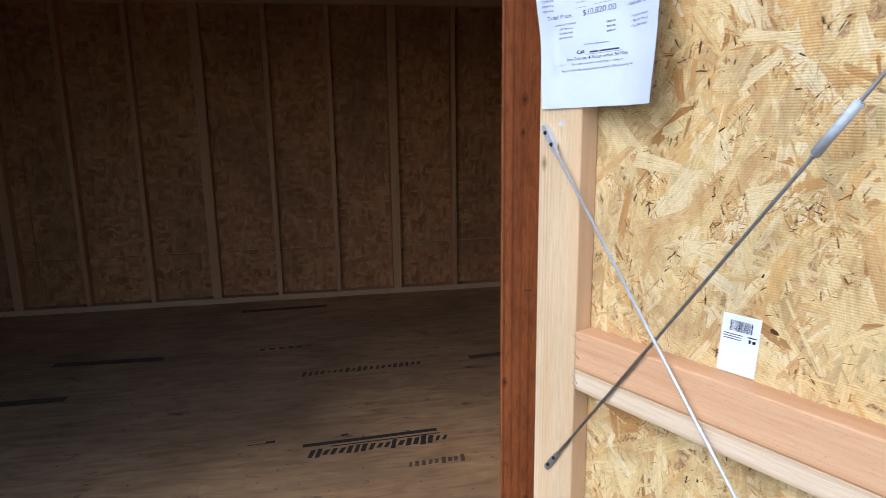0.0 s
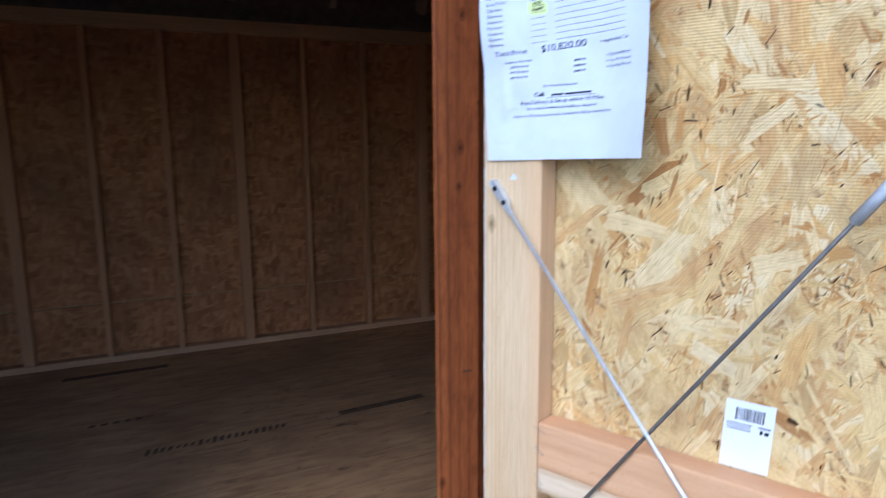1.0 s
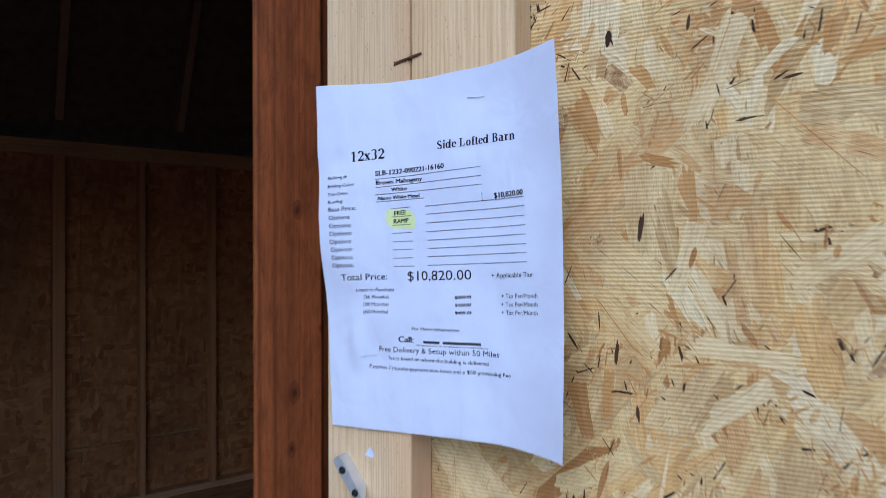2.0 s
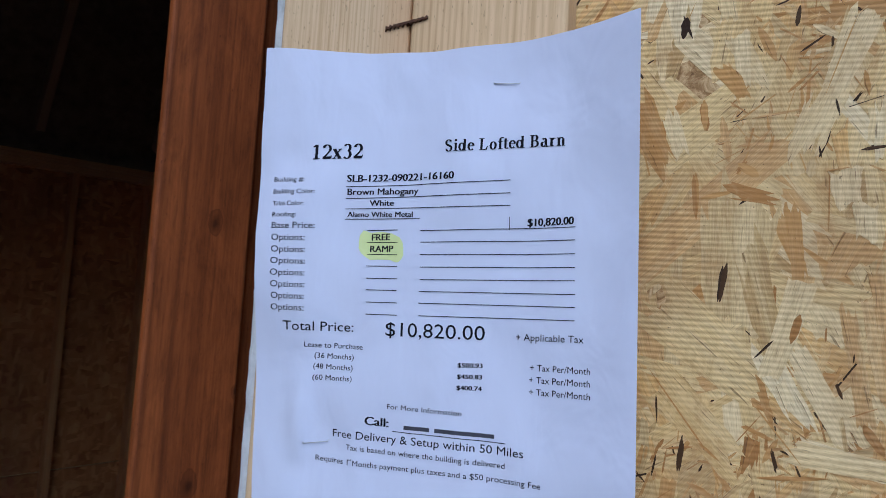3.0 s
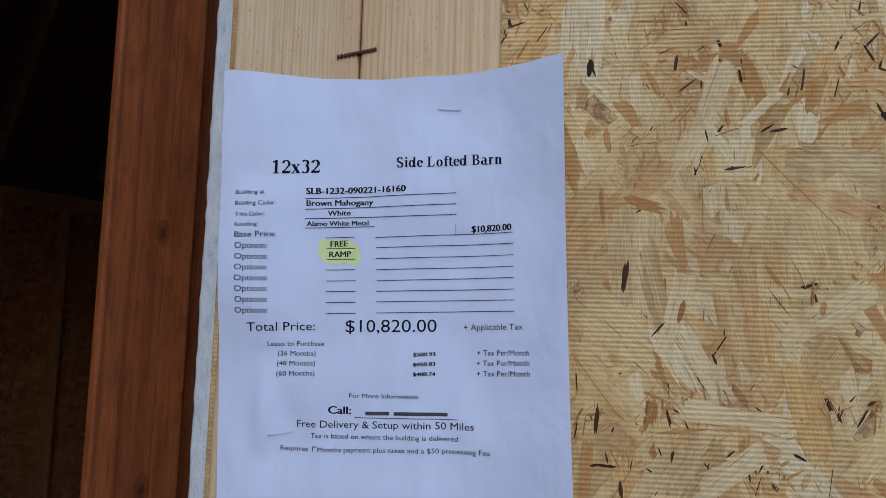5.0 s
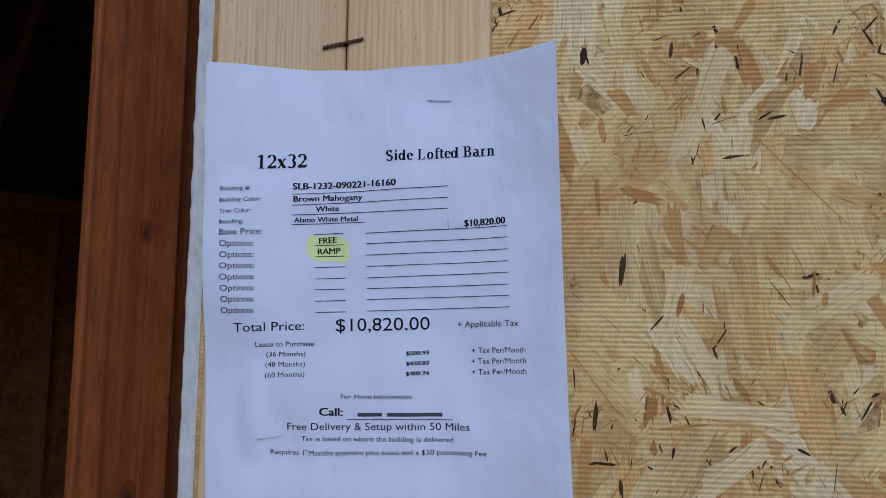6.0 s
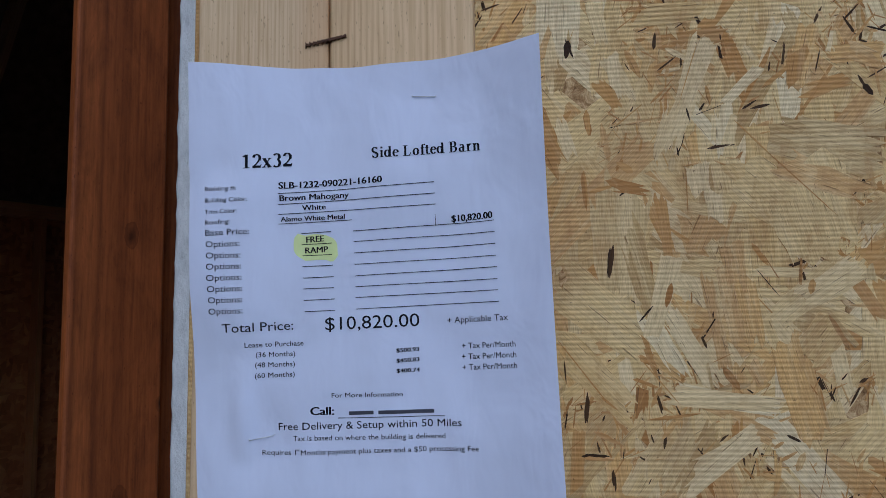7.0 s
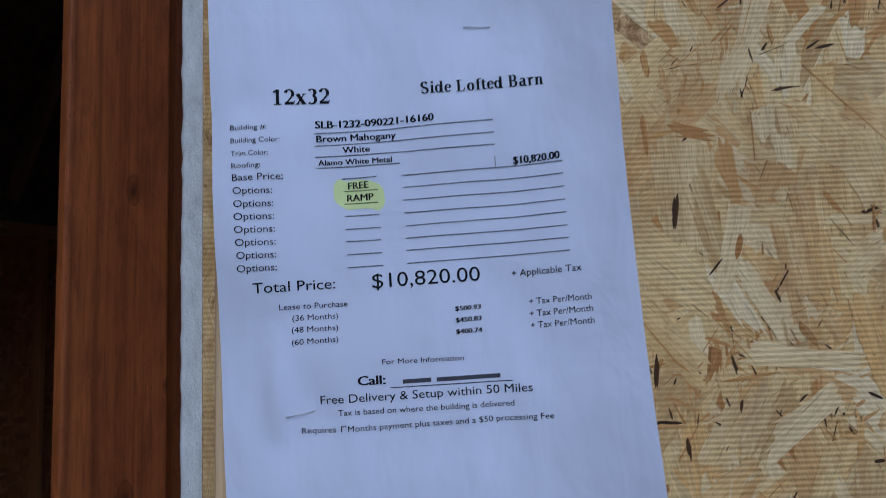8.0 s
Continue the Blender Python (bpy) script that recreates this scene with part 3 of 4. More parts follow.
def pen(bm, pts, thick=THICK, thin=THIN):
    last = None
    for i, p in enumerate(pts):
        a, b = Vector(pts[max(i - 1, 0)]), Vector(pts[min(i + 1, len(pts) - 1)])
        d = (b - a).normalized()
        n = Vector((-d.y, d.x))
        w = math.hypot(thick * n.x, thin * n.y) / 2
        q = Vector(p)
        cur = [bm.verts.new((*(q + n * w), 0)), bm.verts.new((*(q - n * w), 0))]
        if last:
            bm.faces.new((last[0], last[1], cur[1], cur[0]))
        last = cur


def arc(cx, cy, rx, ry, a0, a1, n=18):
    return [(cx + rx * math.cos(radians(a0 + (a1 - a0) * i / n)), cy + ry * math.sin(radians(a0 + (a1 - a0) * i / n))) for i in range(n + 1)]


def foot(bm, x0, x1, y):
    pen(bm, [(x0, y), (x1, y)], thin=0.055)


def serif_letter(bm, ch):
    """Draws one letter at the origin and returns its width."""
    X = 0.68
    if ch == "1":
        pen(bm, [(0.34, 0), (0.34, 1)]), foot(bm, 0.12, 0.56, 0.027), pen(bm, [(0.10, 0.84), (0.34, 0.97)], thin=0.07)
        return 0.70
    if ch == "2":
        pen(bm, arc(0.33, 0.70, 0.22, 0.27, 165, -35)), pen(bm, [(0.50, 0.54), (0.30, 0.28), (0.08, 0.08)], 0.13), pen(bm, [(0.06, 0.085), (0.60, 0.085)], thin=0.17), pen(bm, [(0.60, 0.06), (0.63, 0.24)], 0.06)
        return 0.70
    if ch == "3":
        pen(bm, arc(0.31, 0.75, 0.19, 0.22, 150, -75)), pen(bm, arc(0.30, 0.28, 0.23, 0.27, 80, -140))
        return 0.70
    if ch == "x":
        pen(bm, [(0.13, X - 0.02), (0.52, 0.02)], 0.24), pen(bm, [(0.53, X - 0.02), (0.11, 0.02)], 0.08), foot(bm, 0.02, 0.28, X - 0.027), foot(bm, 0.40, 0.64, X - 0.027), foot(bm, 0.0, 0.23, 0.027), foot(bm, 0.37, 0.65, 0.027)
        return 0.68
    if ch == "S":
        pen(bm, arc(0.34, 0.74, 0.21, 0.23, 20, 250)), pen(bm, [(0.24, 0.55), (0.50, 0.43)], 0.2, 0.17), pen(bm, arc(0.37, 0.25, 0.23, 0.24, 70, -160)), pen(bm, [(0.56, 0.97), (0.57, 0.72)], 0.05), pen(bm, [(0.13, 0.04), (0.12, 0.30)], 0.05)
        return 0.76
    if ch in "idbt1fLBrn":
        if ch == "i":
            pen(bm, [(0.22, 0), (0.22, X)]), foot(bm, 0.05, 0.40, 0.027), foot(bm, 0.05, 0.24, X - 0.027), pen(bm, [(0.22, 0.82), (0.22, 1.0)], 0.19)
            return 0.44
        if ch == "d":
            pen(bm, arc(0.30, 0.34, 0.20, 0.31, 0, 360, 26)), pen(bm, [(0.54, 0), (0.54, 1)]), foot(bm, 0.40, 0.56, 0.973), foot(bm, 0.54, 0.72, 0.027)
            return 0.76
        if ch == "t":
            pen(bm, [(0.22, 0.16), (0.22, 0.88)]), foot(bm, 0.04, 0.44, X - 0.027), pen(bm, arc(0.35, 0.17, 0.13, 0.14, 180, 320))
            return 0.48
        if ch == "f":
            pen(bm, [(0.24, 0), (0.24, 0.80)]), pen(bm, arc(0.38, 0.80, 0.15, 0.17, 180, 40)), foot(bm, 0.05, 0.44, X - 0.027), foot(bm, 0.08, 0.46, 0.027)
            return 0.46
        if ch == "L":
            pen(bm, [(0.25, 0), (0.25, 1)]), foot(bm, 0.04, 0.48, 0.973), foot(bm, 0.04, 0.72, 0.027), pen(bm, [(0.62, 0.04), (0.77, 0.30)], 0.09)
            return 0.90
        if ch == "B":
            pen(bm, [(0.25, 0), (0.25, 1)]), foot(bm, 0.04, 0.45, 0.973), foot(bm, 0.04, 0.45, 0.027), pen(bm, arc(0.43, 0.75, 0.22, 0.222, 95, -95)), pen(bm, arc(0.44, 0.27, 0.26, 0.243, 95, -95)), foot(bm, 0.25, 0.45, 0.515)
            return 0.90
        if ch == "r":
            pen(bm, [(0.22, 0), (0.22, X)]), foot(bm, 0.05, 0.42, 0.027), foot(bm, 0.05, 0.24, X - 0.027), pen(bm, arc(0.42, 0.48, 0.12, 0.17, 170, 45))
            return 0.58
        if ch == "n":
            pen(bm, [(0.22, 0), (0.22, X)]), pen(bm, [(0.57, 0), (0.57, 0.46)]), pen(bm, arc(0.41, 0.46, 0.17, 0.20, 160, 0)), foot(bm, 0.05, 0.38, 0.027), foot(bm, 0.44, 0.74, 0.027), foot(bm, 0.05, 0.24, X - 0.027)
            return 0.76
    if ch == "e":
        pen(bm, arc(0.33, 0.34, 0.21, 0.31, 8, 318, 26)), foot(bm, 0.14, 0.52, 0.38)
        return 0.62
    if ch == "o":
        pen(bm, arc(0.34, 0.34, 0.21, 0.31, 0, 360, 26))
        return 0.70
    if ch == "a":
        pen(bm, [(0.46, 0.08), (0.46, 0.50)]), pen(bm, arc(0.31, 0.49, 0.15, 0.165, 0, 150)), pen(bm, arc(0.26, 0.19, 0.14, 0.17, 60, 320)), pen(bm, [(0.30, 0.36), (0.46, 0.42)], thin=0.06), pen(bm, arc(0.56, 0.09, 0.09, 0.08, 190, 330))
        return 0.68
    return 0.34


def heading(text, u0, u1, va, vb, cap):
    bm = bmesh.new()
    x = 0.0
    for ch in text:
        n = len(bm.verts)
        w = serif_letter(bm, ch)
        bm.verts.ensure_lookup_table()
        for p in bm.verts[n:]:
            p.co.x += x
        x += w
    xa, xb = min(p.co.x for p in bm.verts), max(p.co.x for p in bm.verts)
    for i, p in enumerate(bm.verts):
        u = u0 + (u1 - u0) * (p.co.x - xa) / (xb - xa)
        p.co = sheet(u / 1000, (va + (vb - va) * (u - u0) / (u1 - u0) - cap * p.co.y) / 1000, 0.00034)
    bmesh.ops.recalc_face_normals(bm, faces=bm.faces)
    part("heading", bm, INK, price_sheet)


def strip(u0, u1, v0, v1, n, name, material, off=0.00034, drop=0.0):
    bm = bmesh.new()
    rows = [[bm.verts.new(sheet((u0 + (u1 - u0) * i / n) / 1000, (v + drop * i / n) / 1000, off)) for v in (v0, v1)] for i in range(n + 1)]
    for a, b in zip(rows, rows[1:]):
        bm.faces.new((a[0], a[1], b[1], b[0]))
    part(name, bm, material, price_sheet)


def rule(u0, u1, va, vb):
    strip(u0, u1, va - 0.19, va + 0.19, 24, "ruled_line", INK, drop=vb - va)


heading("12x32", 28.9, 58.7, 60.3, 59.3, 8.4)
heading("Side Lofted Barn", 107.6, 172.5, 57.1, 56.8, 6.5)
line("Building #:", 6.5, 25.2, 73.5, 73.2, 2.6, 0.0)
line("Building Color:", 6.7, 31.8, 80.5, 79.9, 2.6, 0.0)
line("Trim Color:", 6.7, 25.6, 87.4, 86.9, 2.6, 0.0)
line("Roofing:", 6.9, 21.5, 93.7, 93.2, 2.6, 0.0)
line("Base Price:", 7.0, 32.5, 100.2, 99.6, 3.5, 0.0)
line("Options:", 7.2, 26.7, 106.9, 106.7, 3.5, 0.0)
line("Options:", 7.2, 27.0, 113.5, 113.4, 3.5, 0.0)
line("Options:", 7.1, 27.1, 120.0, 119.9, 3.5, 0.0)
line("Options:", 7.1, 27.2, 126.6, 126.5, 3.5, 0.0)
line("Options:", 7.3, 27.4, 133.1, 133.1, 3.5, 0.0)
line("Options:", 7.6, 27.4, 139.6, 139.7, 3.5, 0.0)
line("Options:", 7.5, 27.5, 146.2, 146.2, 3.5, 0.0)
line("SLB-1232-090221-16160", 50.6, 113.4, 73.0, 72.2, 3.9, 0.5)
line("Brown Mahogany", 50.9, 92.9, 80.4, 80.0, 3.5, 0.3)
line("White", 64.4, 78.7, 86.6, 86.4, 3.2, 0.3)
line("Alamo White Metal", 51.1, 90.1, 92.8, 92.7, 2.9, 0.4)
line("FREE", 66.2, 76.9, 105.9, 105.5, 3.5, 0.4)
line("RAMP", 65.4, 79.2, 112.3, 112.1, 3.5, 0.4)
line("$10,820.00", 153.8, 177.5, 98.0, 97.2, 3.9, 0.6)
line("Total Price:", 14.9, 56.6, 157.3, 157.0, 5.2, 0.0)
line("$10,820.00", 76.0, 132.1, 158.2, 157.9, 7.4, 0.0)
line("+ Applicable Tax", 148.5, 183.6, 157.0, 156.3, 3.5, 0.0)
line("Lease to Purchase", 27.7, 62.6, 166.5, 166.6, 2.9, 0.0)
line("(36 Months)", 34.0, 57.4, 172.4, 172.5, 2.9, 0.0)
line("(48 Months)", 33.5, 57.2, 178.4, 178.5, 2.9, 0.0)
line("(60 Months)", 33.3, 57.1, 184.7, 184.4, 2.9, 0.0)
line("$500.93", 118.1, 131.3, 172.7, 172.3, 2.3, 0.5)
line("$450.83", 118.0, 131.2, 178.6, 178.2, 2.3, 0.5)
line("$400.74", 117.8, 131.2, 184.4, 184.2, 2.3, 0.5)
line("+ Tax Per/Month", 156.4, 187.1, 171.9, 171.3, 3.2, 0.0)
line("+ Tax Per/Month", 156.1, 187.2, 178.1, 177.3, 3.2, 0.0)
line("+ Tax Per/Month", 156.2, 187.3, 184.2, 183.3, 3.2, 0.0)
line("For More Information", 79.0, 120.8, 197.4, 197.9, 2.6, 0.0)
line("Call:", 66.2, 79.9, 207.1, 207.3, 4.5, 0.7)
line("Free Delivery & Setup within 50 Miles", 46.2, 154.4, 215.5, 215.5, 4.2, 0.0)
line("Tax is based on where the building is delivered", 55.2, 144.7, 221.7, 222.3, 2.9, 0.0)
line("Requires 1", 36.0, 56.8, 229.5, 229.8, 2.9, 0.0)
line("st", 57.1, 59.2, 227.5, 227.5, 1.3, 0.0)
line("Months payment plus taxes and a $50 processing Fee", 59.9, 163.7, 229.9, 229.3, 2.9, 0.0)
rule(49.9, 144.4, 75.8, 73.8)
rule(49.8, 144.5, 82.4, 80.5)
rule(49.7, 144.6, 88.3, 87.0)
rule(49.7, 94.2, 94.1, 93.6)
rule(94.7, 178.5, 100.2, 98.6)
rule(94.9, 178.5, 106.5, 105.2)
rule(94.7, 178.6, 113.3, 112.1)
rule(94.9, 178.6, 120.1, 119.0)
rule(95.1, 178.7, 126.9, 125.6)
rule(94.9, 178.8, 133.3, 132.5)
rule(94.8, 178.9, 139.7, 138.9)
rule(95.0, 178.9, 146.5, 145.5)
rule(63.2, 81.5, 100.3, 99.9)
rule(63.4, 81.7, 106.9, 106.8)
rule(63.7, 81.6, 113.6, 113.6)
rule(63.5, 81.8, 120.1, 120.0)
rule(63.8, 82.0, 126.9, 126.8)
rule(63.7, 81.8, 133.3, 133.3)
rule(63.7, 82.1, 140.1, 140.0)
rule(63.9, 82.3, 146.8, 146.7)
rule(82.3, 144.8, 209.3, 209.6)
strip(144.0, 144.3, 93.1, 99.7, 1, "ruled_line", INK)
# a name and a number, as bars
strip(88.9, 103.4, 205.6, 207.7, 8, "bar", GREY_INK)
strip(106.2, 138.7, 205.7, 207.8, 12, "bar", GREY_INK)

# highlighter smear behind two words
bm = bmesh.new()
rings = []
for k in range(1, 6):
    ring = []
    for i in range(28):
        a = 2 * math.pi * i / 28
        ca, sa = math.cos(a), math.sin(a)
        r = 1 + 0.10 * noise.noise((ca * 2, sa * 2, 4.0))
        u = 71.6 + 13.4 * r * math.copysign(abs(ca) ** 0.5, ca) * k / 5
        w = 108.9 + (7.8 * r * math.copysign(abs(sa) ** 0.55, sa)) * k / 5 + 0.10 * (u - 71) + 0.9 * math.sin(u * 0.4)
        ring.append(bm.verts.new(sheet(u / 1000, w / 1000, 0.00012)))
    rings.append(ring)
mid = bm.verts.new(sheet(0.0716, 0.1089, 0.00012))
for i in range(28):
    bm.faces.new((rings[0][i], mid, rings[0][(i + 1) % 28]))
    for a, b in zip(rings, rings[1:]):
        bm.faces.new((a[i], a[(i + 1) % 28], b[(i + 1) % 28], b[i]))
part("highlighter_mark", bm, HIGHLIGHT, price_sheet, "pale yellow-green highlighter smear")


def staple(u0, v0, u1, v1):
    a, b = sheet(u0, v0, 0.0005), sheet(u1, v1, 0.0005)
    bm = tube(a, b, 0.00028, n=8)
    for p in (a, b):
        tube(p + Vector((0, 0, 0.0004)), p + Vector((0, 0.0016, 0.0012)), 0.00028, bm, n=8)
    part("staple", bm, ZINC, price_sheet, "small steel staple")


staple(0.1329, 0.0177, 0.1471, 0.0189)
staple(0.0290, 0.2206, 0.0433, 0.2185)

# torn paper scrap under the sheet
scrap = thing("paper_scrap", (-0.570, FRONT, 1.595), "tiny torn white paper scrap on the stile", "paper scrap")
bm = bmesh.new()
vs = [bm.verts.new((-0.570 + x, FRONT - 0.0006 - y, 1.595 + z)) for x, y, z in ((-0.005, 0, -0.003), (0.004, 0.0006, -0.004), (0.0055, 0.0012, -0.001), (0.001, 0.0008, 0.0045), (-0.002, 0, 0.002))]
bm.faces.new(vs)
part("scrap", bm, PAPER, scrap)

# ---- the sticker on the strand board ----
sticker = thing("product_sticker", (-0.297, BOARD, 1.285), "white product sticker with a bar code on the strand board", "sticker")


def on_sticker(a, b, off):
    return Vector((-0.3215 + 0.049 * a + 0.004 * b, BOARD - 0.0018 - off, 1.2900 + 0.001 * a + 0.076 * b))


def sticker_patch(a0, a1, b0, b1, name, material, off):
    bm = bmesh.new()
    vs = [bm.verts.new(on_sticker(a, b, off)) for a, b in ((a0, b0), (a1, b0), (a1, b1), (a0, b1))]
    bm.faces.new(vs)
    part(name, bm, material, sticker)


sticker_patch(0, 1, 0, 1, "label_stock", STICKER, 0)
a = 0.22
while a < 0.80:
    w = random.choice((0.008, 0.012, 0.020, 0.028))
    sticker_patch(a, a + w, 0.72, 0.90, "bar", INK, 0.0003)
    a += w + random.choice((0.008, 0.012, 0.018))
for i, (a0, a1) in enumerate(((0.06, 0.58), (0.06, 0.54), (0.08, 0.56))):
    sticker_patch(a0, a1, 0.655 - 0.04 * i, 0.670 - 0.04 * i, "bar", GREY_INK, 0.0003)
sticker_patch(0.70, 0.94, 0.655, 0.675, "bar", INK, 0.0003)
sticker_patch(0.74, 0.80, 0.57, 0.63, "bar", INK, 0.0003)
sticker_patch(0.83, 0.92, 0.57, 0.62, "bar", INK, 0.0003)

# ---- strands of the board ----
rng = random.Random(7)


def add_strand(bm, uvl, x, z, ang, length, width, lift, mat=0, edge=None, sliver=False):
    """One thin wood strand with split, ragged ends, lying on the board."""
    n = 5
    taper, bow = rng.uniform(0.55, 1.0), rng.uniform(-0.06, 0.06) * width
    top, bot = [], []
    for i in range(n + 1):
        s = i / n - 0.5
        w = width * (taper + (1 - taper) * (0.5 - s))
        if sliver:
            w *= max(0.15, 1 - (2 * abs(s)) ** rng.uniform(2.0, 7.0)) * rng.uniform(0.7, 1.0)
        b = bow * (1 - 4 * s * s)
        top.append((s * length, b + w / 2 * rng.uniform(0.88, 1.04)))
        bot.append((s * length, b - w / 2 * rng.uniform(0.88, 1.04)))
    slant, torn = rng.uniform(-1.3, 1.3) * min(width, 0.4 * length), rng.choice((0.08, 0.2, 0.6)) * width
    tip = [(0.5 * length + slant * k + rng.uniform(-1, 1) * torn, k * width * taper) for k in (-0.36, -0.2, -0.05, 0.1, 0.22, 0.34)]
    ends = [(-0.5 * length + slant * k - rng.uniform(-1, 1) * torn, k * width) for k in (0.34, 0.18, 0.04, -0.12, -0.24, -0.36)]
    outline = bot + top[::-1] if sliver else bot + tip + top[::-1] + ends
    c, s = math.cos(ang), math.sin(ang)
    ta, tb = rng.uniform(-0.001, 0.001), rng.uniform(-0.004, 0.004)
    ru, rv = rng.random() * 9, rng.random() * 9
    verts, uvs = [], []
    for a, b in outline:
        px, pz = x + a * c - b * s, z + a * s + b * c
        px = min(0.190, max(-0.6335, px))
        verts.append(bm.verts.new((px, BOARD - max(0.0001, lift + ta * a + tb * b), pz)))
        uvs.append((a + ru, b + rv))
    f = bm.faces.new(verts)
    f.normal_update()
    if f.normal.y > 0:
        f.normal_flip()
    f.material_index = mat
    lookup = dict(zip(verts, uvs))
    for l in f.loops:
        l[uvl].uv = lookup[l.vert]
    # cut edge sloping down to the board, often painted dark for edge shade
    m = len(verts)
    spread = [rng.choice((0.0, 0.0, 0.0, 0.0003, 0.0006, 0.0010)) if edge is not None else 0.0 for v in verts]
    low = [bm.verts.new((max(-0.6338, v.co.x + (v.co.x - x) / length * 2 * e), BOARD + 0.0004, v.co.z + (v.co.z - z) / length * 2 * e)) for v, e in zip(verts, spread)]
    for i in range(m):
        q = bm.faces.new((verts[i], verts[(i + 1) % m], low[(i + 1) % m], low[i]))
        q.material_index = mat if edge is None else edge
        for l in q.loops:
            l[uvl].uv = (ru, rv)
    return f


def strand_part(x, z, ang, length, width, lift, tone):
    bm = bmesh.new()
    add_strand(bm, bm.loops.layers.uv.new("UVMap"), x, z, ang, length, width, lift, edge=rng.choice((0, 1)), sliver=tone == "D" or tone == "B" and width < 0.007)
    bmesh.ops.recalc_face_normals(bm, faces=bm.faces)
    part("strand", bm, [STRANDS[tone], BROWN if tone != "D" else DARK], panel)


TONES = "CCPPPPPPYYYYYYTTTTGGGBB"
ORDER = "PYTGBDC"


def loose(x0, x1, z0, z1, count, low=0.0001, high=0.0005, single=False):
    """Strands strewn over the board, long ones mostly up and down."""
    bm = bmesh.new()
    uvl = bm.loops.layers.uv.new("UVMap")
    for i in range(count):
        x, z = rng.uniform(x0, x1), rng.uniform(z0, z1)
        ang = rng.gauss(math.pi / 2, 0.75)
        length = min(0.13, max(0.018, rng.lognormvariate(-2.75, 0.45)))
        width = min(0.040, max(0.005, rng.lognormvariate(-4.05, 0.5)), 0.42 * length)
        lift = low + (high - low) * i / count
        tone = rng.choice(TONES)
        if tone == "B":
            width, length = 0.6 * width, 0.6 * length
        if single:
            strand_part(x, z, ang, length, width, lift, tone)
        else:
            add_strand(bm, uvl, x, z, ang, length, width, lift, ORDER.index(tone), edge=rng.choice((4, 4, 5, 5, *(ORDER.index(tone),) * 3)))
    return bm


def crumbs(bm, uvl, count, x0, x1, z0, z1, length, width, tones, level):
    """Small bits that lie in patches."""
    done = 0
    while done < count:
        x, z = rng.uniform(x0, x1), rng.uniform(z0, z1)
        if noise.noise((x * 17, 4.0, z * 17)) + 0.5 * noise.noise((x * 45, 9.0, z * 45)) < level:
            continue
        done += 1
        add_strand(bm, uvl, x, z, rng.gauss(1.4, 0.8), rng.uniform(*length), rng.uniform(*width), 0.0006 + 0.0001 * rng.random(), ORDER.index(rng.choice(tones)), edge=rng.choice((4, 4, 5)), sliver=rng.random() < 0.7)


def hand_strand(x0, z0, x1, z1, width, tone, layer=1):
    length = math.hypot(x1 - x0, z1 - z0)
    strand_part((x0 + x1) / 2, (z0 + z1) / 2, math.atan2(z1 - z0, x1 - x0), length, width, 0.00062 + 0.00014 * layer + 0.0001 * rng.random(), tone)


bm = loose(-0.64, 0.19, 0.41, 2.17, 4900)
uvl = bm.loops.layers.uv.active
crumbs(bm, uvl, 1100, -0.53, 0.06, 0.80, 2.14, (0.008, 0.028), (0.0015, 0.0065), "PPPYYTTGGB", 0.15)
crumbs(bm, uvl, 1700, -0.53, 0.06, 0.80, 2.14, (0.004, 0.015), (0.0006, 0.0026), "TTBBD", 0.12)
crumbs(bm, uvl, 420, -0.53, 0.06, 0.80, 2.14, (0.0015, 0.006), (0.0005, 0.0014), "D", -0.2)
crumbs(bm, uvl, 600, -0.53, 0.06, 0.80, 2.14, (0.004, 0.016), (0.0008, 0.0035), "BBBBD", 0.38)
crumbs(bm, uvl, 700, -0.53, 0.06, 0.80, 2.14, (0.006, 0.024), (0.0004, 0.0010), "DBBBB", -0.3)
crumbs(bm, uvl, 1100, -0.45, 0.0, 1.40, 2.05, (0.004, 0.016), (0.0006, 0.0024), "BBBBTD", 0.22)
tagged(part("strand_field", bm, [STRANDS[t] for t in ORDER], panel), kind="stuff")
loose(-0.44, -0.14, 1.40, 1.98, 110, 0.0005, 0.0006, single=True).free()
hand_strand(-0.354, 1.820, -0.351, 1.747, 0.0359, "G", 0)
hand_strand(-0.271, 1.827, -0.223, 1.791, 0.0326, "Y", 0)
hand_strand(-0.388, 1.763, -0.334, 1.721, 0.0326, "Y", 0)
hand_strand(-0.254, 1.856, -0.193, 1.834, 0.0261, "G", 0)
hand_strand(-0.211, 1.776, -0.259, 1.739, 0.0228, "P", 0)
hand_strand(-0.405, 1.865, -0.387, 1.838, 0.0174, "T", 0)
hand_strand(-0.247, 1.710, -0.239, 1.668, 0.0170, "T", 0)
hand_strand(-0.298, 1.676, -0.323, 1.636, 0.0144, "G", 0)
hand_strand(-0.337, 1.936, -0.295, 1.938, 0.0135, "Y", 0)
hand_strand(-0.313, 1.879, -0.323, 1.847, 0.0126, "P", 0)
hand_strand(-0.215, 1.906, -0.185, 1.907, 0.0126, "T", 0)
hand_strand(-0.289, 1.775, -0.281, 1.727, 0.0126, "T", 0)
hand_strand(-0.355, 1.908, -0.341, 1.882, 0.0122, "C", 0)
hand_strand(-0.237, 1.908, -0.240, 1.886, 0.0122, "B", 0)
hand_strand(-0.290, 1.681, -0.264, 1.667, 0.0113, "T", 0)
hand_strand(-0.331, 1.815, -0.322, 1.788, 0.0100, "B", 0)
hand_strand(-0.362, 1.894, -0.350, 1.877, 0.0096, "B", 0)
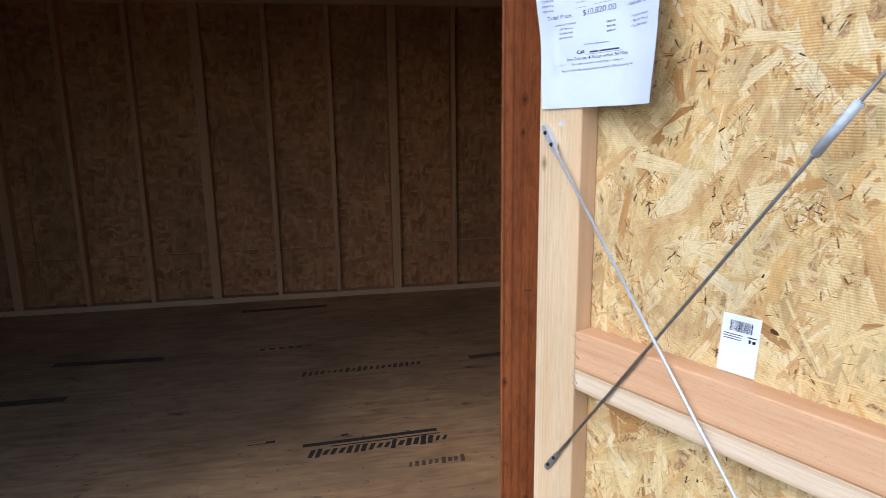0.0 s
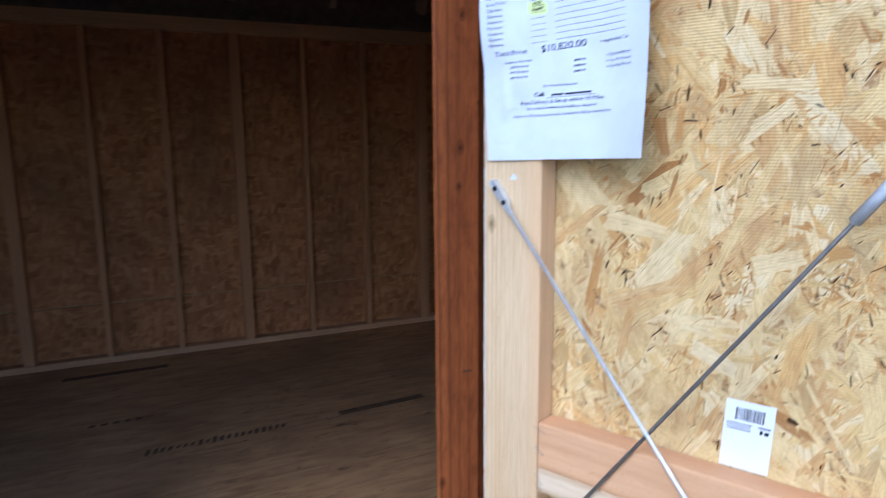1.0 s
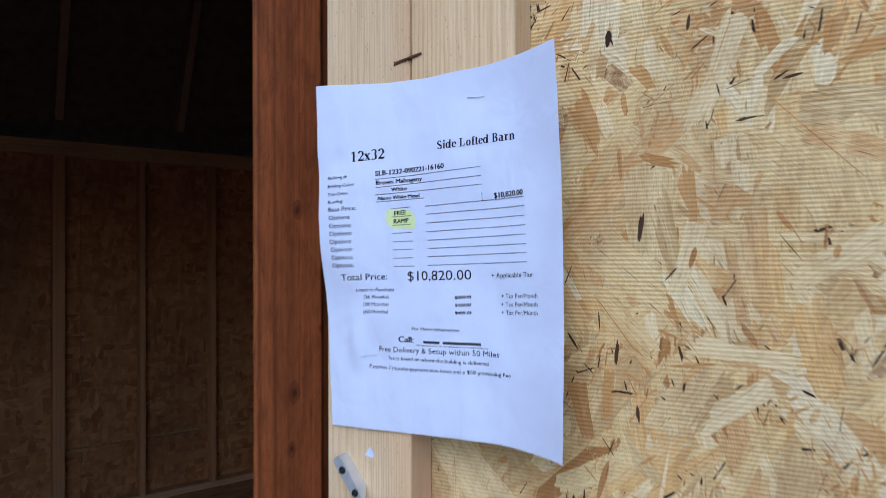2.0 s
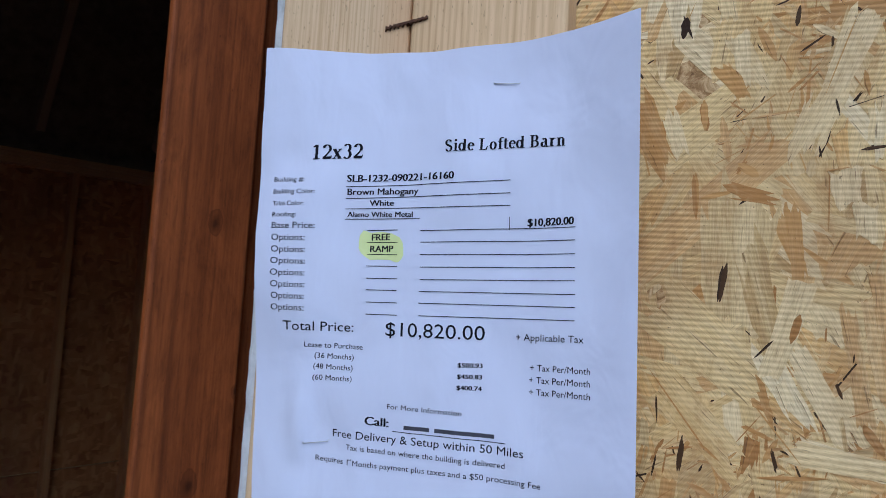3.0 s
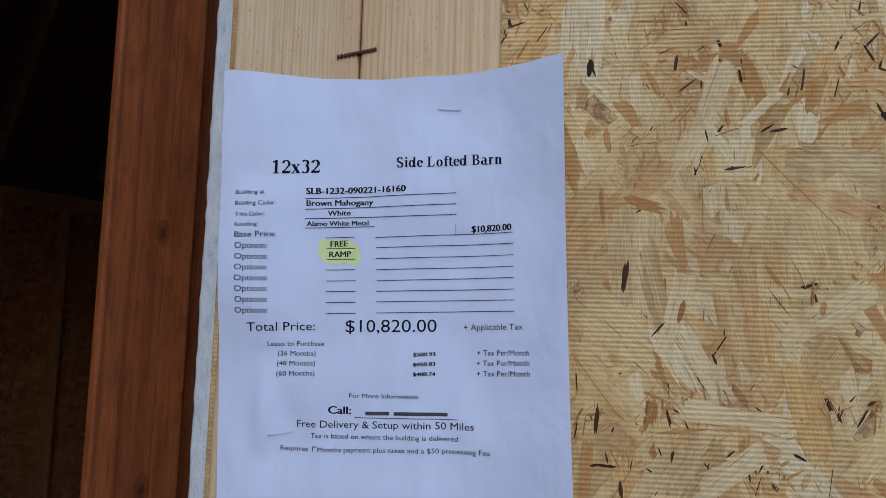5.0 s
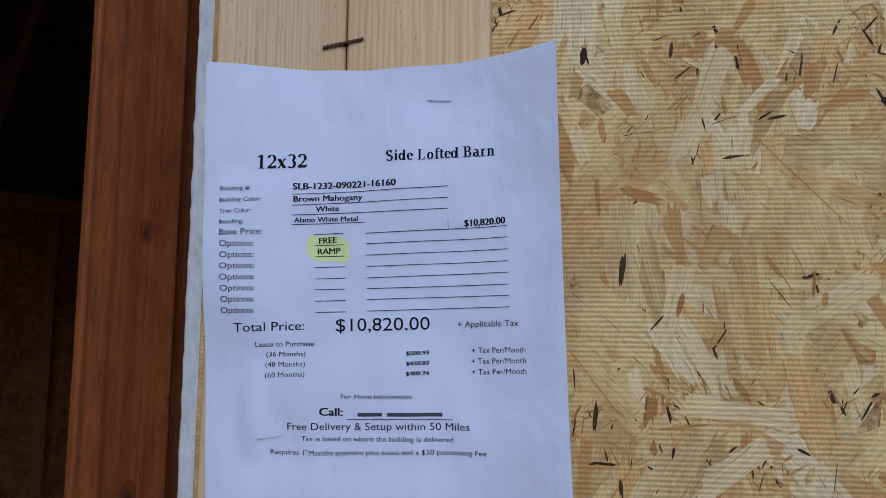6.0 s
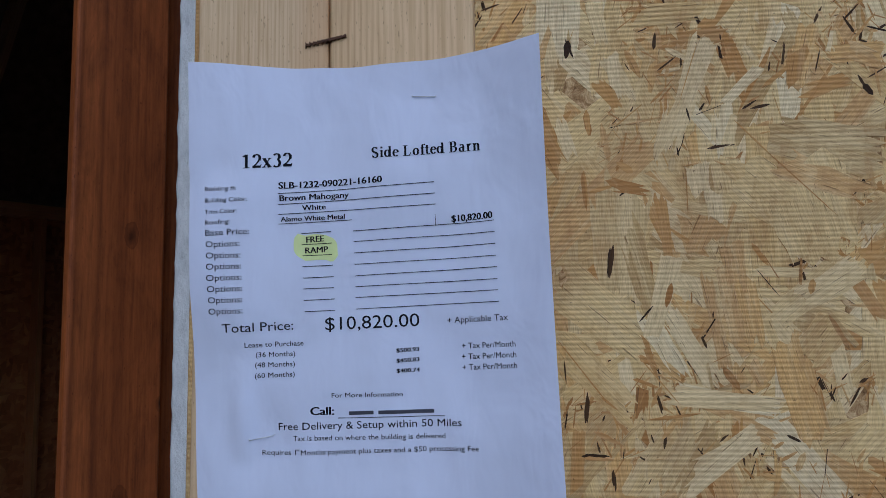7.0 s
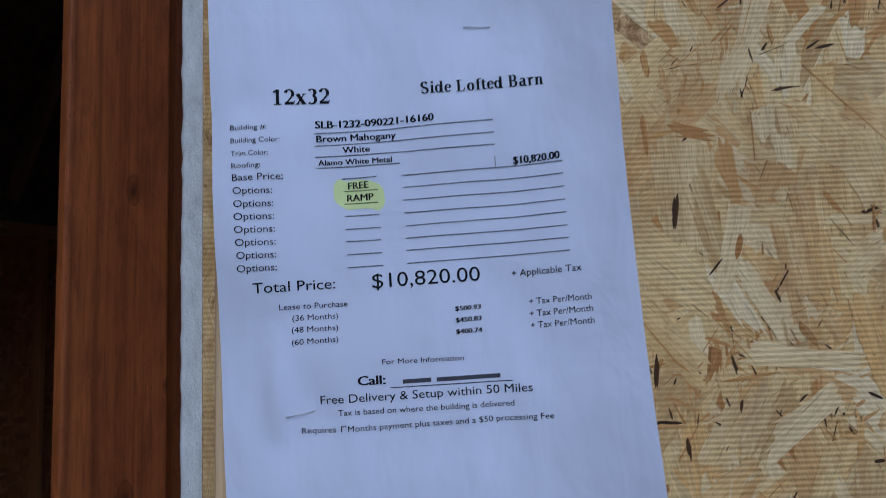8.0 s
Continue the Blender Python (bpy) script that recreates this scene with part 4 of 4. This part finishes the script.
hand_strand(-0.241, 1.934, -0.231, 1.909, 0.0087, "G", 0)
hand_strand(-0.342, 1.719, -0.314, 1.705, 0.0078, "B", 0)
hand_strand(-0.294, 1.920, -0.309, 1.879, 0.0154, "C")
hand_strand(-0.309, 1.878, -0.321, 1.848, 0.0175, "C")
hand_strand(-0.261, 1.899, -0.281, 1.880, 0.0081, "C")
hand_strand(-0.284, 1.869, -0.286, 1.851, 0.0176, "C")
hand_strand(-0.324, 1.745, -0.299, 1.701, 0.0128, "C")
hand_strand(-0.334, 1.738, -0.325, 1.717, 0.0073, "C")
hand_strand(-0.321, 1.694, -0.261, 1.688, 0.0129, "C")
hand_strand(-0.302, 1.838, -0.300, 1.820, 0.0152, "C")
hand_strand(-0.353, 1.912, -0.350, 1.881, 0.0098, "C")
hand_strand(-0.387, 1.867, -0.380, 1.844, 0.0094, "C")
hand_strand(-0.209, 1.772, -0.243, 1.752, 0.0180, "C")
hand_strand(-0.225, 1.738, -0.242, 1.718, 0.0236, "Y")
hand_strand(-0.363, 1.948, -0.358, 1.920, 0.0121, "C")
hand_strand(-0.274, 1.671, -0.311, 1.650, 0.0134, "C")
hand_strand(-0.349, 1.821, -0.348, 1.752, 0.0388, "G")
hand_strand(-0.326, 1.817, -0.322, 1.777, 0.0082, "B")
hand_strand(-0.356, 1.827, -0.335, 1.822, 0.0096, "B")
hand_strand(-0.396, 1.864, -0.391, 1.841, 0.0131, "B")
hand_strand(-0.373, 1.836, -0.372, 1.810, 0.0041, "B")
hand_strand(-0.305, 1.857, -0.302, 1.838, 0.0077, "T")
hand_strand(-0.284, 1.787, -0.278, 1.731, 0.0159, "T")
hand_strand(-0.255, 1.725, -0.242, 1.671, 0.0184, "T")
hand_strand(-0.275, 1.830, -0.237, 1.794, 0.0367, "Y")
hand_strand(-0.330, 1.938, -0.298, 1.940, 0.0161, "Y")
hand_strand(-0.386, 1.767, -0.338, 1.724, 0.0280, "Y")
hand_strand(-0.390, 1.724, -0.350, 1.683, 0.0236, "Y")
hand_strand(-0.240, 1.858, -0.194, 1.850, 0.0185, "G")
hand_strand(-0.248, 1.837, -0.203, 1.818, 0.0217, "T")
hand_strand(-0.206, 1.909, -0.190, 1.901, 0.0128, "T")
hand_strand(-0.229, 1.925, -0.238, 1.888, 0.0140, "T")
hand_strand(-0.375, 1.696, -0.377, 1.677, 0.0029, "D")
hand_strand(-0.358, 1.786, -0.360, 1.767, 0.0033, "D")
hand_strand(-0.380, 1.657, -0.363, 1.657, 0.0033, "D")
hand_strand(-0.361, 1.649, -0.361, 1.639, 0.0022, "D")
hand_strand(-0.372, 1.672, -0.354, 1.663, 0.0044, "B")
hand_strand(-0.291, 1.850, -0.278, 1.850, 0.0019, "D")
hand_strand(-0.271, 1.787, -0.262, 1.773, 0.0042, "B")
hand_strand(-0.236, 1.764, -0.238, 1.755, 0.0055, "B")
hand_strand(-0.228, 1.742, -0.217, 1.721, 0.0039, "B")
hand_strand(-0.380, 1.923, -0.382, 1.911, 0.0055, "D")
hand_strand(-0.344, 1.915, -0.335, 1.896, 0.0059, "B")
hand_strand(-0.370, 1.876, -0.369, 1.859, 0.0049, "B")
hand_strand(-0.357, 1.893, -0.350, 1.877, 0.0065, "B")
hand_strand(-0.236, 1.910, -0.240, 1.888, 0.0133, "B")
hand_strand(-0.198, 1.886, -0.193, 1.879, 0.0055, "D")
hand_strand(-0.367, 1.693, -0.357, 1.685, 0.0022, "B")
hand_strand(-0.341, 1.731, -0.332, 1.704, 0.0065, "B")
hand_strand(-0.334, 1.717, -0.318, 1.704, 0.0080, "T")
hand_strand(-0.292, 1.711, -0.283, 1.697, 0.0060, "B")
hand_strand(-0.275, 1.714, -0.269, 1.701, 0.0091, "T")
hand_strand(-0.312, 1.673, -0.332, 1.640, 0.0149, "G")
hand_strand(-0.293, 1.820, -0.292, 1.802, 0.0114, "C")
hand_strand(-0.185, 1.722, -0.152, 1.729, 0.0048, "D")
hand_strand(-0.180, 1.663, -0.176, 1.642, 0.0053, "B")
hand_strand(-0.464, 1.547, -0.393, 1.536, 0.0243, "C")
hand_strand(-0.446, 1.451, -0.388, 1.477, 0.0179, "T")
hand_strand(-0.382, 1.606, -0.391, 1.573, 0.0060, "B")
hand_strand(-0.280, 1.637, -0.355, 1.460, 0.0117, "Y")
hand_strand(-0.257, 1.627, -0.266, 1.576, 0.0240, "G")
hand_strand(-0.320, 1.780, -0.335, 1.730, 0.0141, "C")
hand_strand(-0.404, 1.874, -0.388, 1.839, 0.0195, "B")
hand_strand(-0.241, 1.827, -0.228, 1.778, 0.0597, "Y")
hand_strand(-0.195, 1.793, -0.148, 1.829, 0.0377, "G")
hand_strand(-0.277, 1.762, -0.272, 1.727, 0.0128, "T")
hand_strand(-0.428, 1.449, -0.437, 1.401, 0.0095, "T")
hand_strand(-0.345, 1.793, -0.330, 1.735, 0.0164, "G")
hand_strand(-0.454, 1.451, -0.382, 1.478, 0.0158, "T")
hand_strand(-0.431, 1.435, -0.442, 1.383, 0.0110, "T")
hand_strand(-0.483, 1.165, -0.475, 1.129, 0.0140, "B")
hand_strand(-0.406, 1.662, -0.397, 1.621, 0.0168, "B")
hand_strand(-0.259, 1.358, -0.248, 1.354, 0.0067, "D")
hand_strand(-0.300, 1.510, -0.255, 1.525, 0.0219, "C")
hand_strand(-0.250, 1.451, -0.262, 1.391, 0.0188, "T")
hand_strand(-0.358, 1.415, -0.310, 1.395, 0.0198, "C")
hand_strand(-0.293, 1.918, -0.308, 1.880, 0.0152, "C", 1)
hand_strand(-0.337, 1.743, -0.319, 1.710, 0.0139, "C", 1)
hand_strand(-0.284, 1.874, -0.285, 1.850, 0.0126, "C", 1)
hand_strand(-0.280, 1.666, -0.317, 1.635, 0.0126, "C", 1)
hand_strand(-0.321, 1.696, -0.262, 1.685, 0.0122, "C", 1)
hand_strand(-0.261, 1.899, -0.282, 1.878, 0.0070, "C", 1)
hand_strand(-0.352, 1.841, -0.342, 1.834, 0.0061, "B", 1)
hand_strand(-0.371, 1.874, -0.368, 1.859, 0.0057, "B", 1)
hand_strand(-0.321, 1.763, -0.325, 1.748, 0.0057, "B", 1)
hand_strand(-0.239, 1.762, -0.231, 1.754, 0.0052, "B", 1)
hand_strand(-0.354, 1.829, -0.338, 1.823, 0.0048, "B", 1)
hand_strand(-0.228, 1.743, -0.213, 1.723, 0.0039, "G", 1)
hand_strand(-0.370, 1.822, -0.354, 1.826, 0.0035, "B", 1)
hand_strand(-0.374, 1.835, -0.372, 1.811, 0.0035, "B", 1)
hand_strand(-0.290, 1.705, -0.281, 1.694, 0.0035, "B", 1)
hand_strand(-0.351, 1.949, -0.328, 1.949, 0.0030, "B", 1)
hand_strand(-0.294, 1.889, -0.292, 1.876, 0.0030, "B", 1)
hand_strand(-0.339, 1.679, -0.307, 1.683, 0.0030, "B", 1)
hand_strand(-0.201, 1.892, -0.195, 1.880, 0.0026, "D", 1)
hand_strand(-0.265, 1.662, -0.259, 1.666, 0.0026, "B", 1)
hand_strand(-0.302, 1.713, -0.299, 1.695, 0.0026, "G", 1)
hand_strand(-0.382, 1.924, -0.377, 1.911, 0.0022, "D", 1)
hand_strand(-0.204, 1.913, -0.188, 1.932, 0.0022, "B", 1)
hand_strand(-0.257, 1.670, -0.249, 1.666, 0.0022, "D", 1)
hand_strand(-0.351, 1.819, -0.345, 1.824, 0.0017, "D", 1)
hand_strand(-0.356, 1.788, -0.359, 1.767, 0.0035, "D", 2)
hand_strand(-0.379, 1.656, -0.360, 1.655, 0.0033, "B", 2)
hand_strand(-0.375, 1.694, -0.376, 1.677, 0.0028, "D", 2)
hand_strand(-0.295, 1.848, -0.281, 1.850, 0.0020, "D", 2)
hand_strand(-0.333, 1.749, -0.342, 1.739, 0.0017, "D", 2)
hand_strand(-0.360, 1.646, -0.360, 1.636, 0.0017, "D", 2)
hand_strand(-0.324, 1.900, -0.312, 1.909, 0.0013, "D", 2)
hand_strand(-0.307, 1.875, -0.305, 1.866, 0.0013, "D", 2)
hand_strand(-0.314, 1.850, -0.313, 1.844, 0.0013, "D", 2)
hand_strand(-0.389, 1.716, -0.388, 1.701, 0.0013, "D", 2)
hand_strand(-0.278, 1.866, -0.257, 1.843, 0.0011, "B", 2)
hand_strand(-0.258, 1.844, -0.219, 1.803, 0.0011, "B", 2)
hand_strand(-0.310, 1.837, -0.300, 1.839, 0.0011, "B", 2)
hand_strand(-0.344, 1.719, -0.319, 1.688, 0.0011, "B", 2)
hand_strand(-0.393, 1.729, -0.362, 1.688, 0.0011, "B", 2)
hand_strand(-0.298, 1.918, -0.312, 1.876, 0.0009, "B", 2)
hand_strand(-0.309, 1.836, -0.309, 1.806, 0.0009, "B", 2)
